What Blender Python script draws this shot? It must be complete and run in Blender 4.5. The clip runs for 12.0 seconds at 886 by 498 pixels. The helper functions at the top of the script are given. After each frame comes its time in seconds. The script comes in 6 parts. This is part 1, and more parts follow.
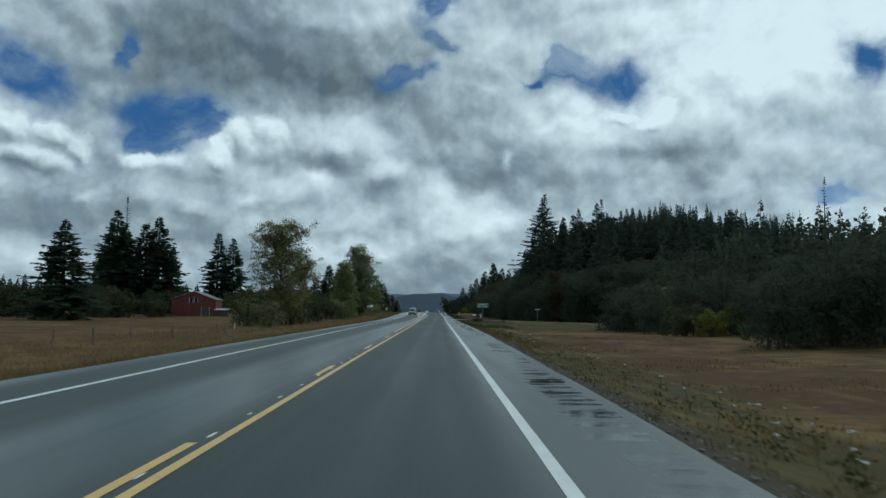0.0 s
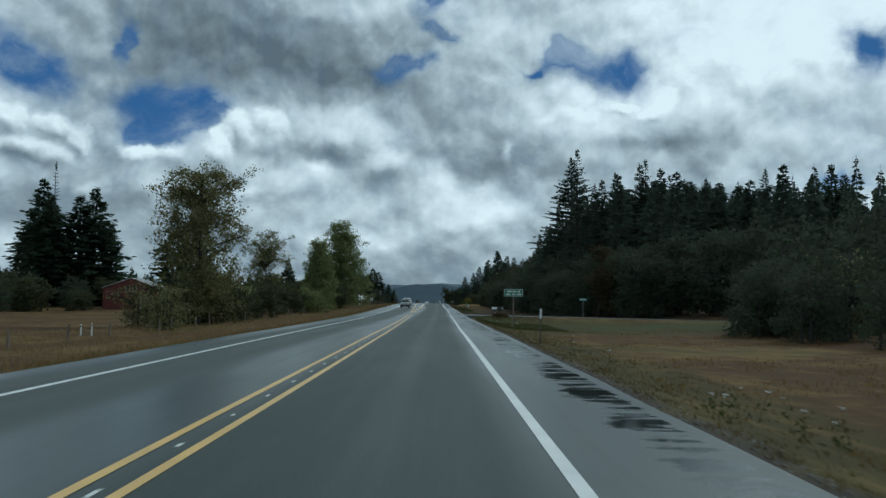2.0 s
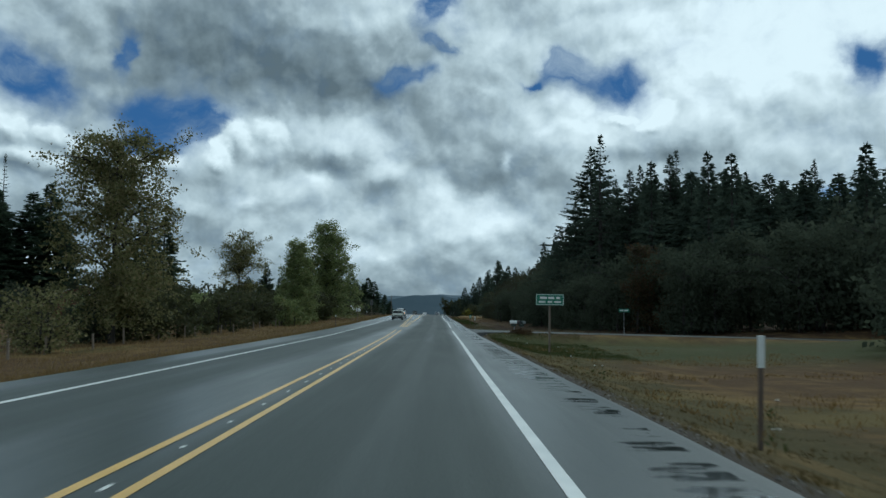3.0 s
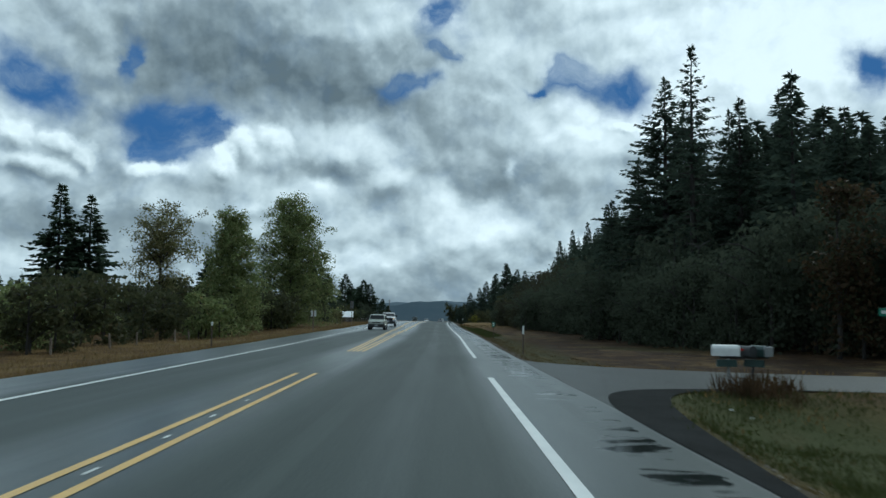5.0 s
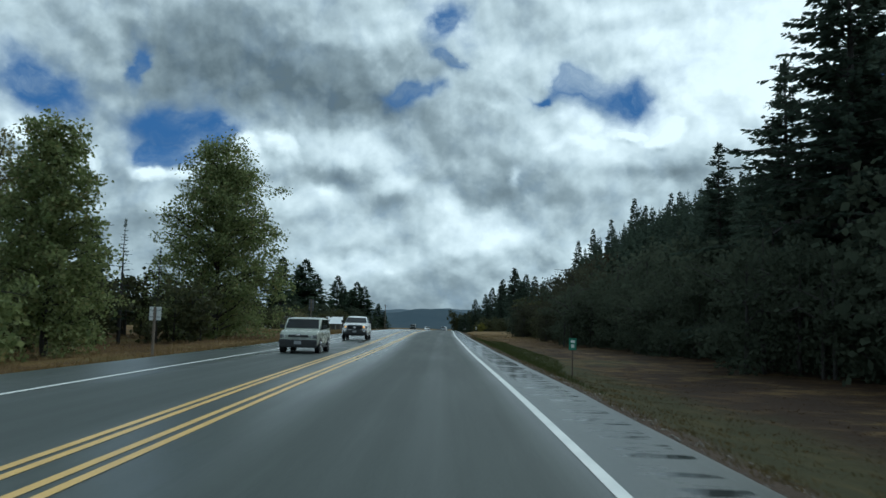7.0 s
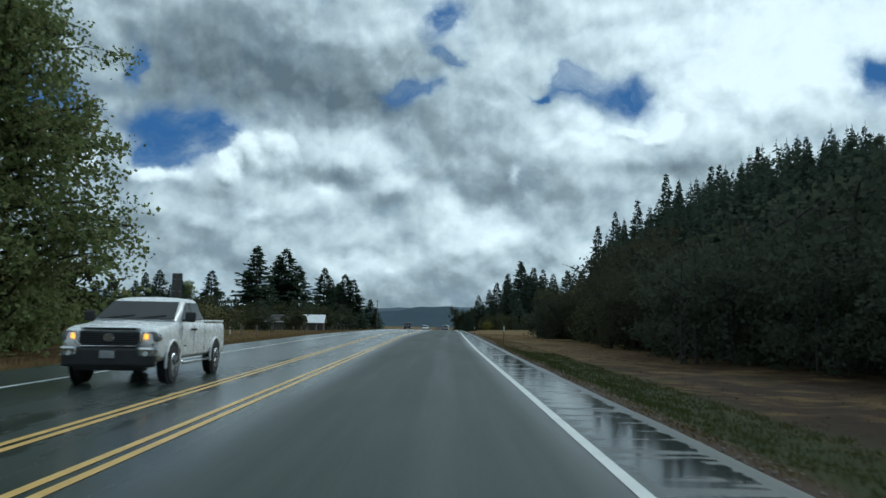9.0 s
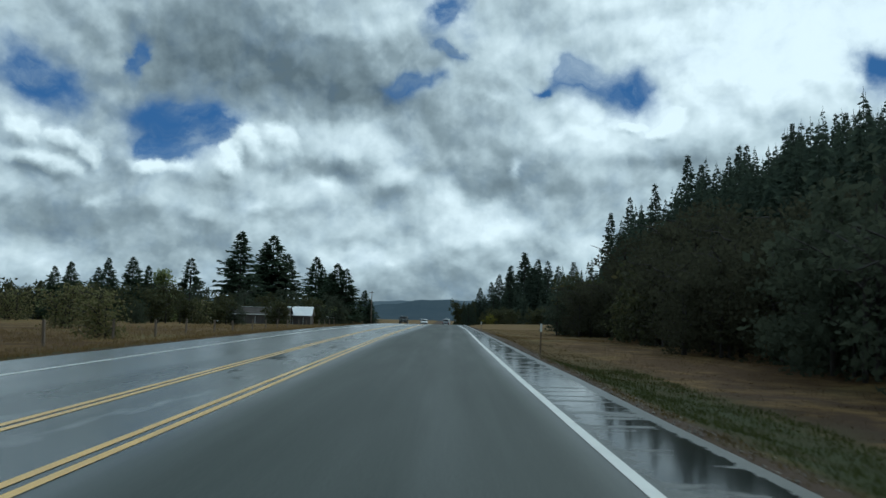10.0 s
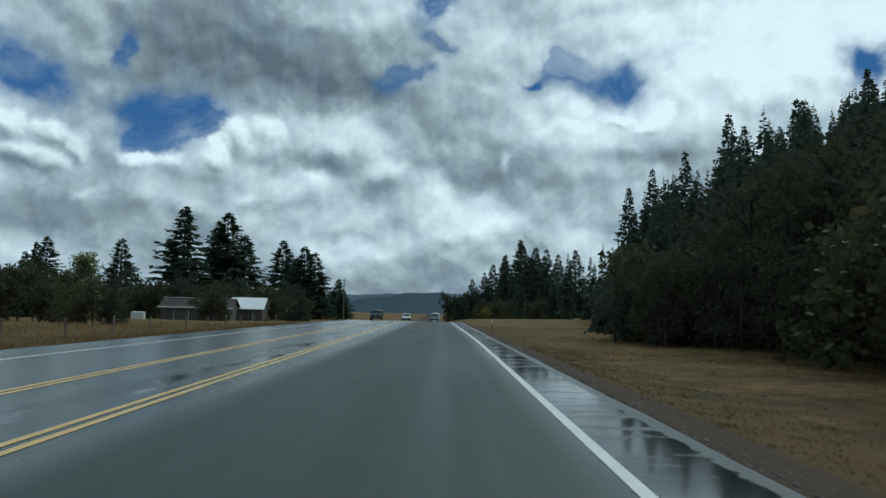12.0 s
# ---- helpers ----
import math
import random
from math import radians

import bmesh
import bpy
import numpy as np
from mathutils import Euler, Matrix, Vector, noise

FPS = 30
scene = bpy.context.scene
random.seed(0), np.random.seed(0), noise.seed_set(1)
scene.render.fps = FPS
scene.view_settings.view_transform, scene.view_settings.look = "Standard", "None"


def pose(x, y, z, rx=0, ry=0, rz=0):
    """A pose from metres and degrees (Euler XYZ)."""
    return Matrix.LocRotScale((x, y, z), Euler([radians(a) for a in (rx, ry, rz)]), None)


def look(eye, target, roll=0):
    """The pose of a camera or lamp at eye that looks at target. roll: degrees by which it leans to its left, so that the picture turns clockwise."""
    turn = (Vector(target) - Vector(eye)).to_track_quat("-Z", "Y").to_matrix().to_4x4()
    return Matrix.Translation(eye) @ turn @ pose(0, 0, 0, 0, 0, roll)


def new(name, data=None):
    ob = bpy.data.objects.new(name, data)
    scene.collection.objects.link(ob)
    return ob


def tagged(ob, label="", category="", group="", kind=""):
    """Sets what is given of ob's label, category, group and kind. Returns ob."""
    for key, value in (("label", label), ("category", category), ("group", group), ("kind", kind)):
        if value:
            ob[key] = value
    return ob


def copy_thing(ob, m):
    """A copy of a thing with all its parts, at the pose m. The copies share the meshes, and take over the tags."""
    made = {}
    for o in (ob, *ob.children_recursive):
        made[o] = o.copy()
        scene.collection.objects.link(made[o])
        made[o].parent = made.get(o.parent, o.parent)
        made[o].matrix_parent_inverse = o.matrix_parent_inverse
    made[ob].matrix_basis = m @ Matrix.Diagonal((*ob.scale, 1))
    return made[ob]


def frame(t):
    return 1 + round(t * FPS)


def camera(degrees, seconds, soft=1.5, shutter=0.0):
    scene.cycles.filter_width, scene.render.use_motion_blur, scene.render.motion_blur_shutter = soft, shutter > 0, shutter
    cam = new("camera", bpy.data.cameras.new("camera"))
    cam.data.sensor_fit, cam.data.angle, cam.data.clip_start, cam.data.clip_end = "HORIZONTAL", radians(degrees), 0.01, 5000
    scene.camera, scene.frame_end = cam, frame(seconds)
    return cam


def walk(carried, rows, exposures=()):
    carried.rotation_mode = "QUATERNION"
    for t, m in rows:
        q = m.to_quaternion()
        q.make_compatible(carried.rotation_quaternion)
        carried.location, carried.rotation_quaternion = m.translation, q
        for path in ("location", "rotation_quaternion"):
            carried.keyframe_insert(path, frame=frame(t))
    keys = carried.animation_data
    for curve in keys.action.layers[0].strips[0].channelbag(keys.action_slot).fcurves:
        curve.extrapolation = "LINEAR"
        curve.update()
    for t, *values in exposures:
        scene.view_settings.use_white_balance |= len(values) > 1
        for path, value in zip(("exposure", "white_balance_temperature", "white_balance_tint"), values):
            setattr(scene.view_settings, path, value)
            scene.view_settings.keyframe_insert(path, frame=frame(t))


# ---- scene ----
cam = camera(57.7, 12.0, shutter=0.15)
PATH = [
    (0, (0.040, 0.026, 1.504), (0.0535, 2.0207, 1.6537), 0.85),
    (0.5, (0.055, 12.630, 1.506), (0.0684, 14.6243, 1.6540), 1.09),
    (1, (0.066, 25.288, 1.495), (0.0780, 27.2827, 1.6345), 1.09),
    (1.5, (0.069, 37.866, 1.468), (0.0792, 39.8613, 1.5980), 0.80),
    (2, (0.100, 50.398, 1.457), (0.1124, 52.3934, 1.5836), 0.67),
    (2.5, (0.137, 62.989, 1.417), (0.1490, 64.9845, 1.5474), 0.71),
    (3, (0.180, 75.668, 1.399), (0.1944, 77.6621, 1.5534), 0.81),
    (5, (0.336, 126.300, 1.197), (0.3401, 128.2931, 1.3677), 0.90),
    (5.5, (0.284, 138.526, 1.191), (0.2884, 140.5176, 1.3764), 0.80),
    (6, (0.221, 150.592, 1.199), (0.2201, 152.5831, 1.3893), 1.27),
    (6.5, (0.150, 162.638, 1.190), (0.1442, 164.6291, 1.3788), 1.45),
    (7, (0.148, 174.746, 1.246), (0.1432, 176.7364, 1.4356), 1.54),
    (9, (-0.095, 223.669, 1.329), (-0.1003, 225.6604, 1.5140), 1.06),
    (9.5, (-0.136, 236.275, 1.384), (-0.1463, 238.2673, 1.5624), 1.20),
    (10, (-0.176, 248.652, 1.427), (-0.1823, 250.6446, 1.5955), 1.34),
    (10.5, (-0.171, 260.585, 1.450), (-0.1668, 262.5778, 1.6163), 1.54),
    (11, (-0.126, 272.585, 1.473), (-0.1185, 274.5777, 1.6398), 1.47),
    (11.5, (-0.009, 284.916, 1.525), (0.0052, 286.9092, 1.6872), 1.39),
    (12, (0.163, 297.817, 1.559), (0.1826, 299.8111, 1.7113), 1.30),
]
walk(cam, [(t, look(eye, target, roll)) for t, eye, target, roll in PATH], exposures=[(0, -0.13, 5530, -4), (3, 0.0, 5530, -4), (7, 0.17, 5530, -4), (9, 0.12, 5530, -4), (12, -0.02, 5530, -4)])


# ---------------------------------------------------------------- light
SUN_AZ, SUN_EL = radians(38), radians(42)      # ahead and to the right
world = bpy.data.worlds.new("sky")
scene.world = world
world.use_nodes = True


class Nodes:
    """Short hand for building node trees."""

    def __init__(self, tree):
        self.t = tree
        tree.nodes.clear()

    def add(self, kind, **props):
        n = self.t.nodes.new(kind)
        for k, v in props.items():
            setattr(n, k, v)
        return n

    def put(self, sock, v):
        if isinstance(v, bpy.types.NodeSocket):
            self.t.links.new(v, sock)
        elif v is not None:
            sock.default_value = v

    def math(self, op, a, b=None, c=None, clamp=False):
        n = self.add("ShaderNodeMath", operation=op, use_clamp=clamp)
        for i, v in enumerate((a, b, c)):
            self.put(n.inputs[i], v)
        return n.outputs[0]

    def mix(self, f, a, b):
        n = self.add("ShaderNodeMix", data_type="RGBA")
        self.put(n.inputs[0], f)
        for s, v in ((n.inputs[6], a), (n.inputs[7], b)):
            self.put(s, (*v, 1) if isinstance(v, tuple) and len(v) == 3 else v)
        return n.outputs[2]

    def ramp(self, f, *stops):
        n = self.add("ShaderNodeValToRGB")
        while len(n.color_ramp.elements) < len(stops):
            n.color_ramp.elements.new(0.5)
        for e, (p, c) in zip(n.color_ramp.elements, stops):
            e.position = p
            e.color = (*c, 1) if isinstance(c, tuple) else (c, c, c, 1)
        self.put(n.inputs[0], f)
        return n.outputs[0]

    def smooth(self, v, lo, hi, a=0.0, b=1.0):
        n = self.add("ShaderNodeMapRange", interpolation_type="SMOOTHSTEP")
        for i, x in enumerate((v, lo, hi, a, b)):
            self.put(n.inputs[i], x)
        return n.outputs[0]

    def noise(self, vec, scale, detail=4, rough=0.55, distort=0.0, out=0):
        n = self.add("ShaderNodeTexNoise")
        self.put(n.inputs["Vector"], vec)
        n.inputs["Scale"].default_value = scale
        n.inputs["Detail"].default_value = detail
        n.inputs["Roughness"].default_value = rough
        n.inputs["Distortion"].default_value = distort
        return n.outputs[out]

    def xyz(self, v):
        n = self.add("ShaderNodeSeparateXYZ")
        self.put(n.inputs[0], v)
        return n.outputs

    def vec(self, x, y, z):
        n = self.add("ShaderNodeCombineXYZ")
        for i, v in enumerate((x, y, z)):
            self.put(n.inputs[i], v)
        return n.outputs[0]

    def stretch(self, v, s, move=(0, 0, 0)):
        n = self.add("ShaderNodeMapping")
        self.put(n.inputs[0], v)
        n.inputs["Scale"].default_value = s
        n.inputs["Location"].default_value = move
        return n.outputs[0]


def build_sky():
    g = Nodes(world.node_tree)
    d = g.add("ShaderNodeTexCoord").outputs["Generated"]
    x, y, z = g.xyz(d)
    az = g.math("ARCTAN2", x, y)
    flat = g.math("SQRT", g.math("ADD", g.math("MULTIPLY", x, x), g.math("MULTIPLY", y, y)))
    el = g.math("ARCTAN2", z, flat)
    # clouds grow flatter and smaller towards the horizon
    squash = g.math("ADD", 1.0, g.math("DIVIDE", 0.06, g.math("ADD", g.math("MAXIMUM", el, 0.0), 0.07)))
    tall = g.math("MULTIPLY", el, squash)

    def shifted(da, de, warp=None, amount=0.0):
        a, e = g.math("ADD", az, da), g.math("MULTIPLY_ADD", squash, de, tall)
        if warp:
            a = g.math("MULTIPLY_ADD", g.math("SUBTRACT", warp[0], 0.5), amount, a)
            e = g.math("MULTIPLY_ADD", g.math("SUBTRACT", warp[1], 0.5), amount, e)
        return g.vec(a, e, 0.0)

    # a fine warp frays the outlines into small round lobes
    warp = g.xyz(g.noise(shifted(0, 0), 12.0, 6, 0.52, 0.0, 1))
    wa = g.math("MULTIPLY_ADD", g.math("SUBTRACT", warp[0], 0.5), 0.13, az)
    we = g.math("MULTIPLY_ADD", g.math("SUBTRACT", warp[1], 0.5), 0.075, el)

    def squares(r, da, de):
        a0, e0, ra, re = r[:4]
        return g.math("ADD", g.math("POWER", g.math("DIVIDE", g.math("SUBTRACT", wa, a0 - da), ra), 2.0),
                      g.math("POWER", g.math("DIVIDE", g.math("SUBTRACT", we, e0 - de), re), 2.0))

    def blobs(rows, weight=None):
        total = None
        for r in rows:
            one = g.math("MULTIPLY", g.math("EXPONENT", g.math("MULTIPLY", squares(r, 0, 0), -1.0)), weight or r[4])
            total = one if total is None else g.math("ADD", total, one)
        return total

    def lobes(da, de):
        """Distance into the nearest of the crisp cumulus heads."""
        best = None
        for r in CUMULUS_HEADS:
            one = g.math("SUBTRACT", 1.0, g.math("SQRT", squares(r, da, de)))
            best = one if best is None else g.math("SMOOTH_MAX", best, one, 0.25)
        return best

    def billows(da, de, scale, detail, move):
        n = g.add("ShaderNodeTexVoronoi", feature="SMOOTH_F1", normalize=True)
        g.put(n.inputs["Vector"], g.stretch(shifted(da, de, warp, 0.03), (1, 1, 1), move))
        for key, v in (("Scale", scale), ("Detail", detail), ("Roughness", 0.48), ("Smoothness", 0.7), ("Lacunarity", 2.1)):
            n.inputs[key].default_value = v
        return g.math("SUBTRACT", 1.0, g.math("MULTIPLY", n.outputs["Distance"], 1.6))

    def height(da, de):
        soft = g.noise(g.stretch(shifted(da, de, warp, 0.02), (1, 1, 1), (3.1, 0.72, 0)), 7.0, 6, 0.5)
        return g.math("ADD", g.math("MULTIPLY", soft, 0.6), g.math("MULTIPLY", billows(da, de, 9.5, 4, (1.2, 0.4, 0.3)), 0.4))

    here = height(0.0, 0.0)
    # thickness read a step higher and towards the sun gives lit tops and shaded bases
    relief = g.math("SUBTRACT", here, height(0.006, 0.012))
    broad = g.noise(g.stretch(shifted(0, 0), (1, 1, 1), (0.4, 5.2, 0)), 4.0, 3, 0.5)
    shreds = g.noise(g.stretch(shifted(0, 0, warp, 0.05), (1, 1, 1), (7.0, 1.0, 0)), 26.0, 5, 0.6)
    gaps = blobs(SKY_GAPS, 2.5)
    ragged = g.math("ADD", g.math("MULTIPLY", g.math("SUBTRACT", here, 0.5), 1.6), g.math("MULTIPLY", g.math("SUBTRACT", shreds, 0.5), 1.7))
    wisps = g.noise(g.stretch(shifted(0, 0, warp, 0.09), (0.8, 1.3, 1), (2.0, 9.0, 0)), 9.0, 6, 0.62)
    veil = g.smooth(wisps, 0.40, 0.72, 0.0, 0.55)
    cover = g.math("MAXIMUM", veil, g.smooth(g.math("ADD", g.math("SUBTRACT", 1.25, gaps), ragged), -0.9, 1.5))
    inside = g.math("ADD", lobes(0, 0), g.math("MULTIPLY", g.math("SUBTRACT", here, 0.5), 0.9))
    head = g.smooth(inside, -0.05, 0.5)
    top = g.math("MULTIPLY", g.math("SUBTRACT", lobes(0, 0), lobes(0.004, 0.012)), 0.55)
    s = Vector((math.sin(SUN_AZ) * math.cos(SUN_EL), math.cos(SUN_AZ) * math.cos(SUN_EL), math.sin(SUN_EL)))
    dot = g.add("ShaderNodeVectorMath", operation="DOT_PRODUCT")
    g.put(dot.inputs[0], d)
    dot.inputs[1].default_value = s
    near_sun = g.smooth(dot.outputs["Value"], 0.72, 1.0)
    lit = g.math("MULTIPLY", relief, 2.9)
    lit = g.math("MULTIPLY_ADD", g.math("SUBTRACT", broad, 0.5), 0.45, lit)
    lit = g.math("MULTIPLY_ADD", g.math("SUBTRACT", here, 0.5), 0.30, lit)
    lit = g.math("ADD", lit, g.math("MULTIPLY", g.math("ADD", blobs(GREY_MASSES), blobs(BRIGHT_MASSES)), 1.3))
    lit = g.math("ADD", lit, g.math("MULTIPLY_ADD", near_sun, 0.25, 0.575))
    lit = g.math("MULTIPLY_ADD", head, g.math("ADD", top, 0.10), lit)
    low = g.smooth(el, 0.005, 0.06, 1.0, 0.0)
    lit = g.math("SUBTRACT", lit, g.math("MULTIPLY", low, 0.2))
    cloud = g.ramp(lit, (0.0, (0.13, 0.155, 0.17)), (0.34, (0.28, 0.315, 0.335)), (0.62, (0.52, 0.56, 0.575)), (1.0, (0.86, 0.88, 0.88)))
    sky = g.add("ShaderNodeTexSky", sky_type="NISHITA", sun_disc=False, sun_elevation=SUN_EL, sun_rotation=SUN_AZ)
    g.put(sky.inputs[0], g.vec(x, y, g.math("ADD", z, 0.8)))
    blue = g.add("ShaderNodeVectorMath", operation="MULTIPLY")
    g.put(blue.inputs[0], sky.outputs[0])
    blue.inputs[1].default_value = (0.046, 0.078, 0.105)
    bg = g.add("ShaderNodeBackground")
    g.put(bg.inputs[0], g.mix(g.math("MAXIMUM", cover, head), blue.outputs[0], cloud))
    bg.inputs[1].default_value = 1.0
    out = g.add("ShaderNodeOutputWorld")
    g.put(out.inputs[0], bg.outputs[0])


# azimuth, elevation and half sizes of the blue gaps, in radians
SKY_GAPS = [(-0.487, 0.255, 0.050, 0.031), (-0.328, 0.225, 0.047, 0.031), (-0.294, 0.215, 0.03, 0.023), (-0.351, 0.193, 0.025, 0.013),
            (-0.378, 0.297, 0.012, 0.019), (-0.009, 0.368, 0.027, 0.029), (-0.046, 0.283, 0.03, 0.013), (-0.001, 0.321, 0.012, 0.011),
            (0.212, 0.283, 0.042, 0.024), (0.156, 0.303, 0.021, 0.015), (0.125, 0.284, 0.018, 0.007), (0.495, 0.277, 0.025, 0.024), (0.471, 0.144, 0.025, 0.009), (1.6, 0.5, 0.3, 0.12), (-1.5, 0.6, 0.3, 0.15), (2.9, 0.5, 0.3, 0.15)]
# crisp cumulus heads that stand before the gaps
CUMULUS_HEADS = [(-0.491, 0.195, 0.022, 0.022), (-0.457, 0.196, 0.035, 0.021), (-0.43, 0.185, 0.03, 0.021), (-0.475, 0.166, 0.064, 0.021),
                 (-0.353, 0.168, 0.044, 0.017), (-0.247, 0.2, 0.035, 0.024), (-0.27, 0.184, 0.024, 0.02),
                 (-0.214, 0.217, 0.027, 0.023), (0.215, 0.241, 0.047, 0.013), (0.266, 0.232, 0.04, 0.016)]
# grey and bright masses of cloud, with their strength
GREY_MASSES = [(-0.25, 0.295, 0.174, 0.055, -0.42), (-0.318, 0.326, 0.094, 0.031, -0.14), (-0.104, 0.284, 0.064, 0.033, -0.16), (-0.137, 0.18, 0.063, 0.015, -0.3),
               (-0.186, 0.195, 0.028, 0.012, -0.2), (-0.066, 0.151, 0.042, 0.013, -0.22), (0.076, 0.17, 0.053, 0.025, -0.34), (0.011, 0.226, 0.085, 0.034, -0.12),
               (0.115, 0.079, 0.031, 0.015, -0.34), (-0.092, 0.084, 0.049, 0.008, -0.22), (0.027, 0.087, 0.056, 0.01, -0.14), (0.288, 0.191, 0.077, 0.015, -0.26),
               (0.347, 0.205, 0.044, 0.016, -0.14), (-0.402, 0.105, 0.15, 0.036, -0.27), (-0.278, 0.153, 0.026, 0.012, -0.16),
               (-0.457, 0.159, 0.053, 0.013, -0.12), (-0.028, 0.044, 0.084, 0.013, -0.16), (0.153, 0.115, 0.041, 0.021, -0.1)]
BRIGHT_MASSES = [(-0.117, 0.222, 0.067, 0.025, 0.26), (-0.157, 0.159, 0.028, 0.008, 0.16), (-0.066, 0.183, 0.018, 0.017, 0.2), (0.048, 0.12, 0.044, 0.021, 0.34),
                 (-0.005, 0.139, 0.018, 0.017, 0.18), (-0.057, 0.085, 0.042, 0.008, 0.24), (-0.231, 0.138, 0.022, 0.01, 0.28), (0.194, 0.258, 0.065, 0.016, 0.3),
                 (0.404, 0.309, 0.148, 0.067, 0.34), (0.222, 0.214, 0.06, 0.018, 0.1), (0.046, 0.267, 0.016, 0.007, 0.22), (-0.409, 0.131, 0.011, 0.008, 0.2),
                 (0.086, 0.192, 0.01, 0.015, 0.3), (-0.113, 0.063, 0.042, 0.008, 0.2), (-0.31, 0.124, 0.019, 0.009, 0.18), (0.34, 0.159, 0.023, 0.017, 0.22),
                 (-0.106, 0.357, 0.086, 0.026, 0.12), (0.153, 0.229, 0.021, 0.011, 0.16)]
build_sky()

sun = new("sun", bpy.data.lights.new("sun", "SUN"))
sun.data.energy, sun.data.angle, sun.data.color = 1.0, radians(16), (1.0, 0.95, 0.87)
sun.matrix_world = look((0, 0, 0), (-math.sin(SUN_AZ) * math.cos(SUN_EL), -math.cos(SUN_AZ) * math.cos(SUN_EL), -math.sin(SUN_EL)))


# ---------------------------------------------------------------- materials
def material(name, c1, c2, rough=0.8, scale=3.0, fine=40.0, bump=0.2, metal=0.0, island=0.0, spec=0.5, stretch=(1, 1, 1), c3=None):
    """Two colours mixed by noise at two scales, with relief; island: how far single pieces differ."""
    m = bpy.data.materials.new(name)
    m.use_nodes = True
    g = Nodes(m.node_tree)
    co = g.stretch(g.add("ShaderNodeTexCoord").outputs["Object"], stretch)
    n1 = g.noise(co, scale, 4, 0.6)
    n2 = g.noise(co, fine, 3, 0.6)
    f = g.math("ADD", g.math("MULTIPLY", n1, 0.7), g.math("MULTIPLY", n2, 0.3))
    f = g.smooth(f, 0.32, 0.68)
    col = g.mix(f, c1, c2)
    if island:
        geo = g.add("ShaderNodeNewGeometry").outputs["Random Per Island"]
        if c3:
            col = g.mix(g.smooth(geo, 1 - island, 1.0), col, c3)
        else:
            hsv = g.add("ShaderNodeHueSaturation")
            g.put(hsv.inputs["Color"], col)
            g.put(hsv.inputs["Value"], g.math("ADD", 1 - island / 2, g.math("MULTIPLY", geo, island)))
            col = hsv.outputs[0]
    b = g.add("ShaderNodeBsdfPrincipled")
    g.put(b.inputs["Base Color"], col)
    g.put(b.inputs["Roughness"], g.smooth(n2, 0.2, 0.8, max(0.02, rough - 0.08), min(1, rough + 0.08)))
    b.inputs["Metallic"].default_value = metal
    b.inputs["Specular IOR Level"].default_value = spec
    if bump:
        bn = g.add("ShaderNodeBump")
        bn.inputs["Strength"].default_value = bump
        bn.inputs["Distance"].default_value = 0.02
        g.put(bn.inputs["Height"], n2)
        g.put(b.inputs["Normal"], bn.outputs[0])
    o = g.add("ShaderNodeOutputMaterial")
    g.put(o.inputs[0], b.outputs[0])
    return m


def leaf_material(name, c1, c2, c3, share, rough=0.6):
    """Foliage: each leaf its own tint between c1 and c2, some of them c3; light shines through."""
    m = bpy.data.materials.new(name)
    m.use_nodes = True
    g = Nodes(m.node_tree)
    rnd = g.add("ShaderNodeNewGeometry").outputs["Random Per Island"]
    co = g.add("ShaderNodeTexCoord").outputs["Object"]
    patch = g.noise(co, 0.55, 3, 0.6)
    col = g.mix(rnd, c1, c2)
    pick = g.math("ADD", g.math("MULTIPLY", g.math("FRACT", g.math("MULTIPLY", rnd, 17.3)), 0.5), g.math("MULTIPLY", patch, 0.5))
    col = g.mix(g.smooth(pick, 1 - share - 0.08, 1 - share + 0.08), col, c3)
    b = g.add("ShaderNodeBsdfPrincipled")
    g.put(b.inputs["Base Color"], col)
    b.inputs["Roughness"].default_value = rough
    b.inputs["Specular IOR Level"].default_value = 0.12 if rough < 0.9 else 0.03
    tr = g.add("ShaderNodeBsdfTranslucent")
    g.put(tr.inputs[0], col)
    mx = g.add("ShaderNodeMixShader")
    mx.inputs[0].default_value = 0.45
    g.put(mx.inputs[1], b.outputs[0])
    g.put(mx.inputs[2], tr.outputs[0])
    o = g.add("ShaderNodeOutputMaterial")
    g.put(o.inputs[0], mx.outputs[0])
    return m


M_BARK = material("bark", (0.022, 0.02, 0.018), (0.05, 0.045, 0.04), 0.9, 1.5, 14, 0.6, stretch=(1, 1, 0.3))
M_FIR = leaf_material("fir_needles", (0.054, 0.073, 0.056), (0.072, 0.094, 0.068), (0.075, 0.078, 0.046), 0.12, 0.9)
M_FIR_LEFT = leaf_material("fir_needles_lit", (0.042, 0.064, 0.042), (0.072, 0.100, 0.060), (0.07, 0.066, 0.033), 0.15)
M_LEAF = leaf_material("broad_leaves", (0.12, 0.155, 0.055), (0.26, 0.29, 0.125), (0.31, 0.26, 0.115), 0.25)
M_LEAF_DRY = leaf_material("turning_leaves", (0.10, 0.108, 0.042), (0.23, 0.215, 0.10), (0.28, 0.23, 0.12), 0.3)
M_LEAF_DARK = leaf_material("shrub_leaves", (0.062, 0.075, 0.052), (0.076, 0.090, 0.062), (0.085, 0.080, 0.05), 0.15, 0.9)
# thickets further on: their shade is mixed into a darker, browner leaf colour
M_LEAF_SHADED = leaf_material("shaded_leaf_tint", (0.054, 0.056, 0.036), (0.066, 0.068, 0.044), (0.080, 0.066, 0.036), 0.2, 0.9)
M_LEAF_OLIVE = leaf_material("olive_leaves", (0.046, 0.054, 0.026), (0.085, 0.088, 0.042), (0.10, 0.08, 0.04), 0.22)
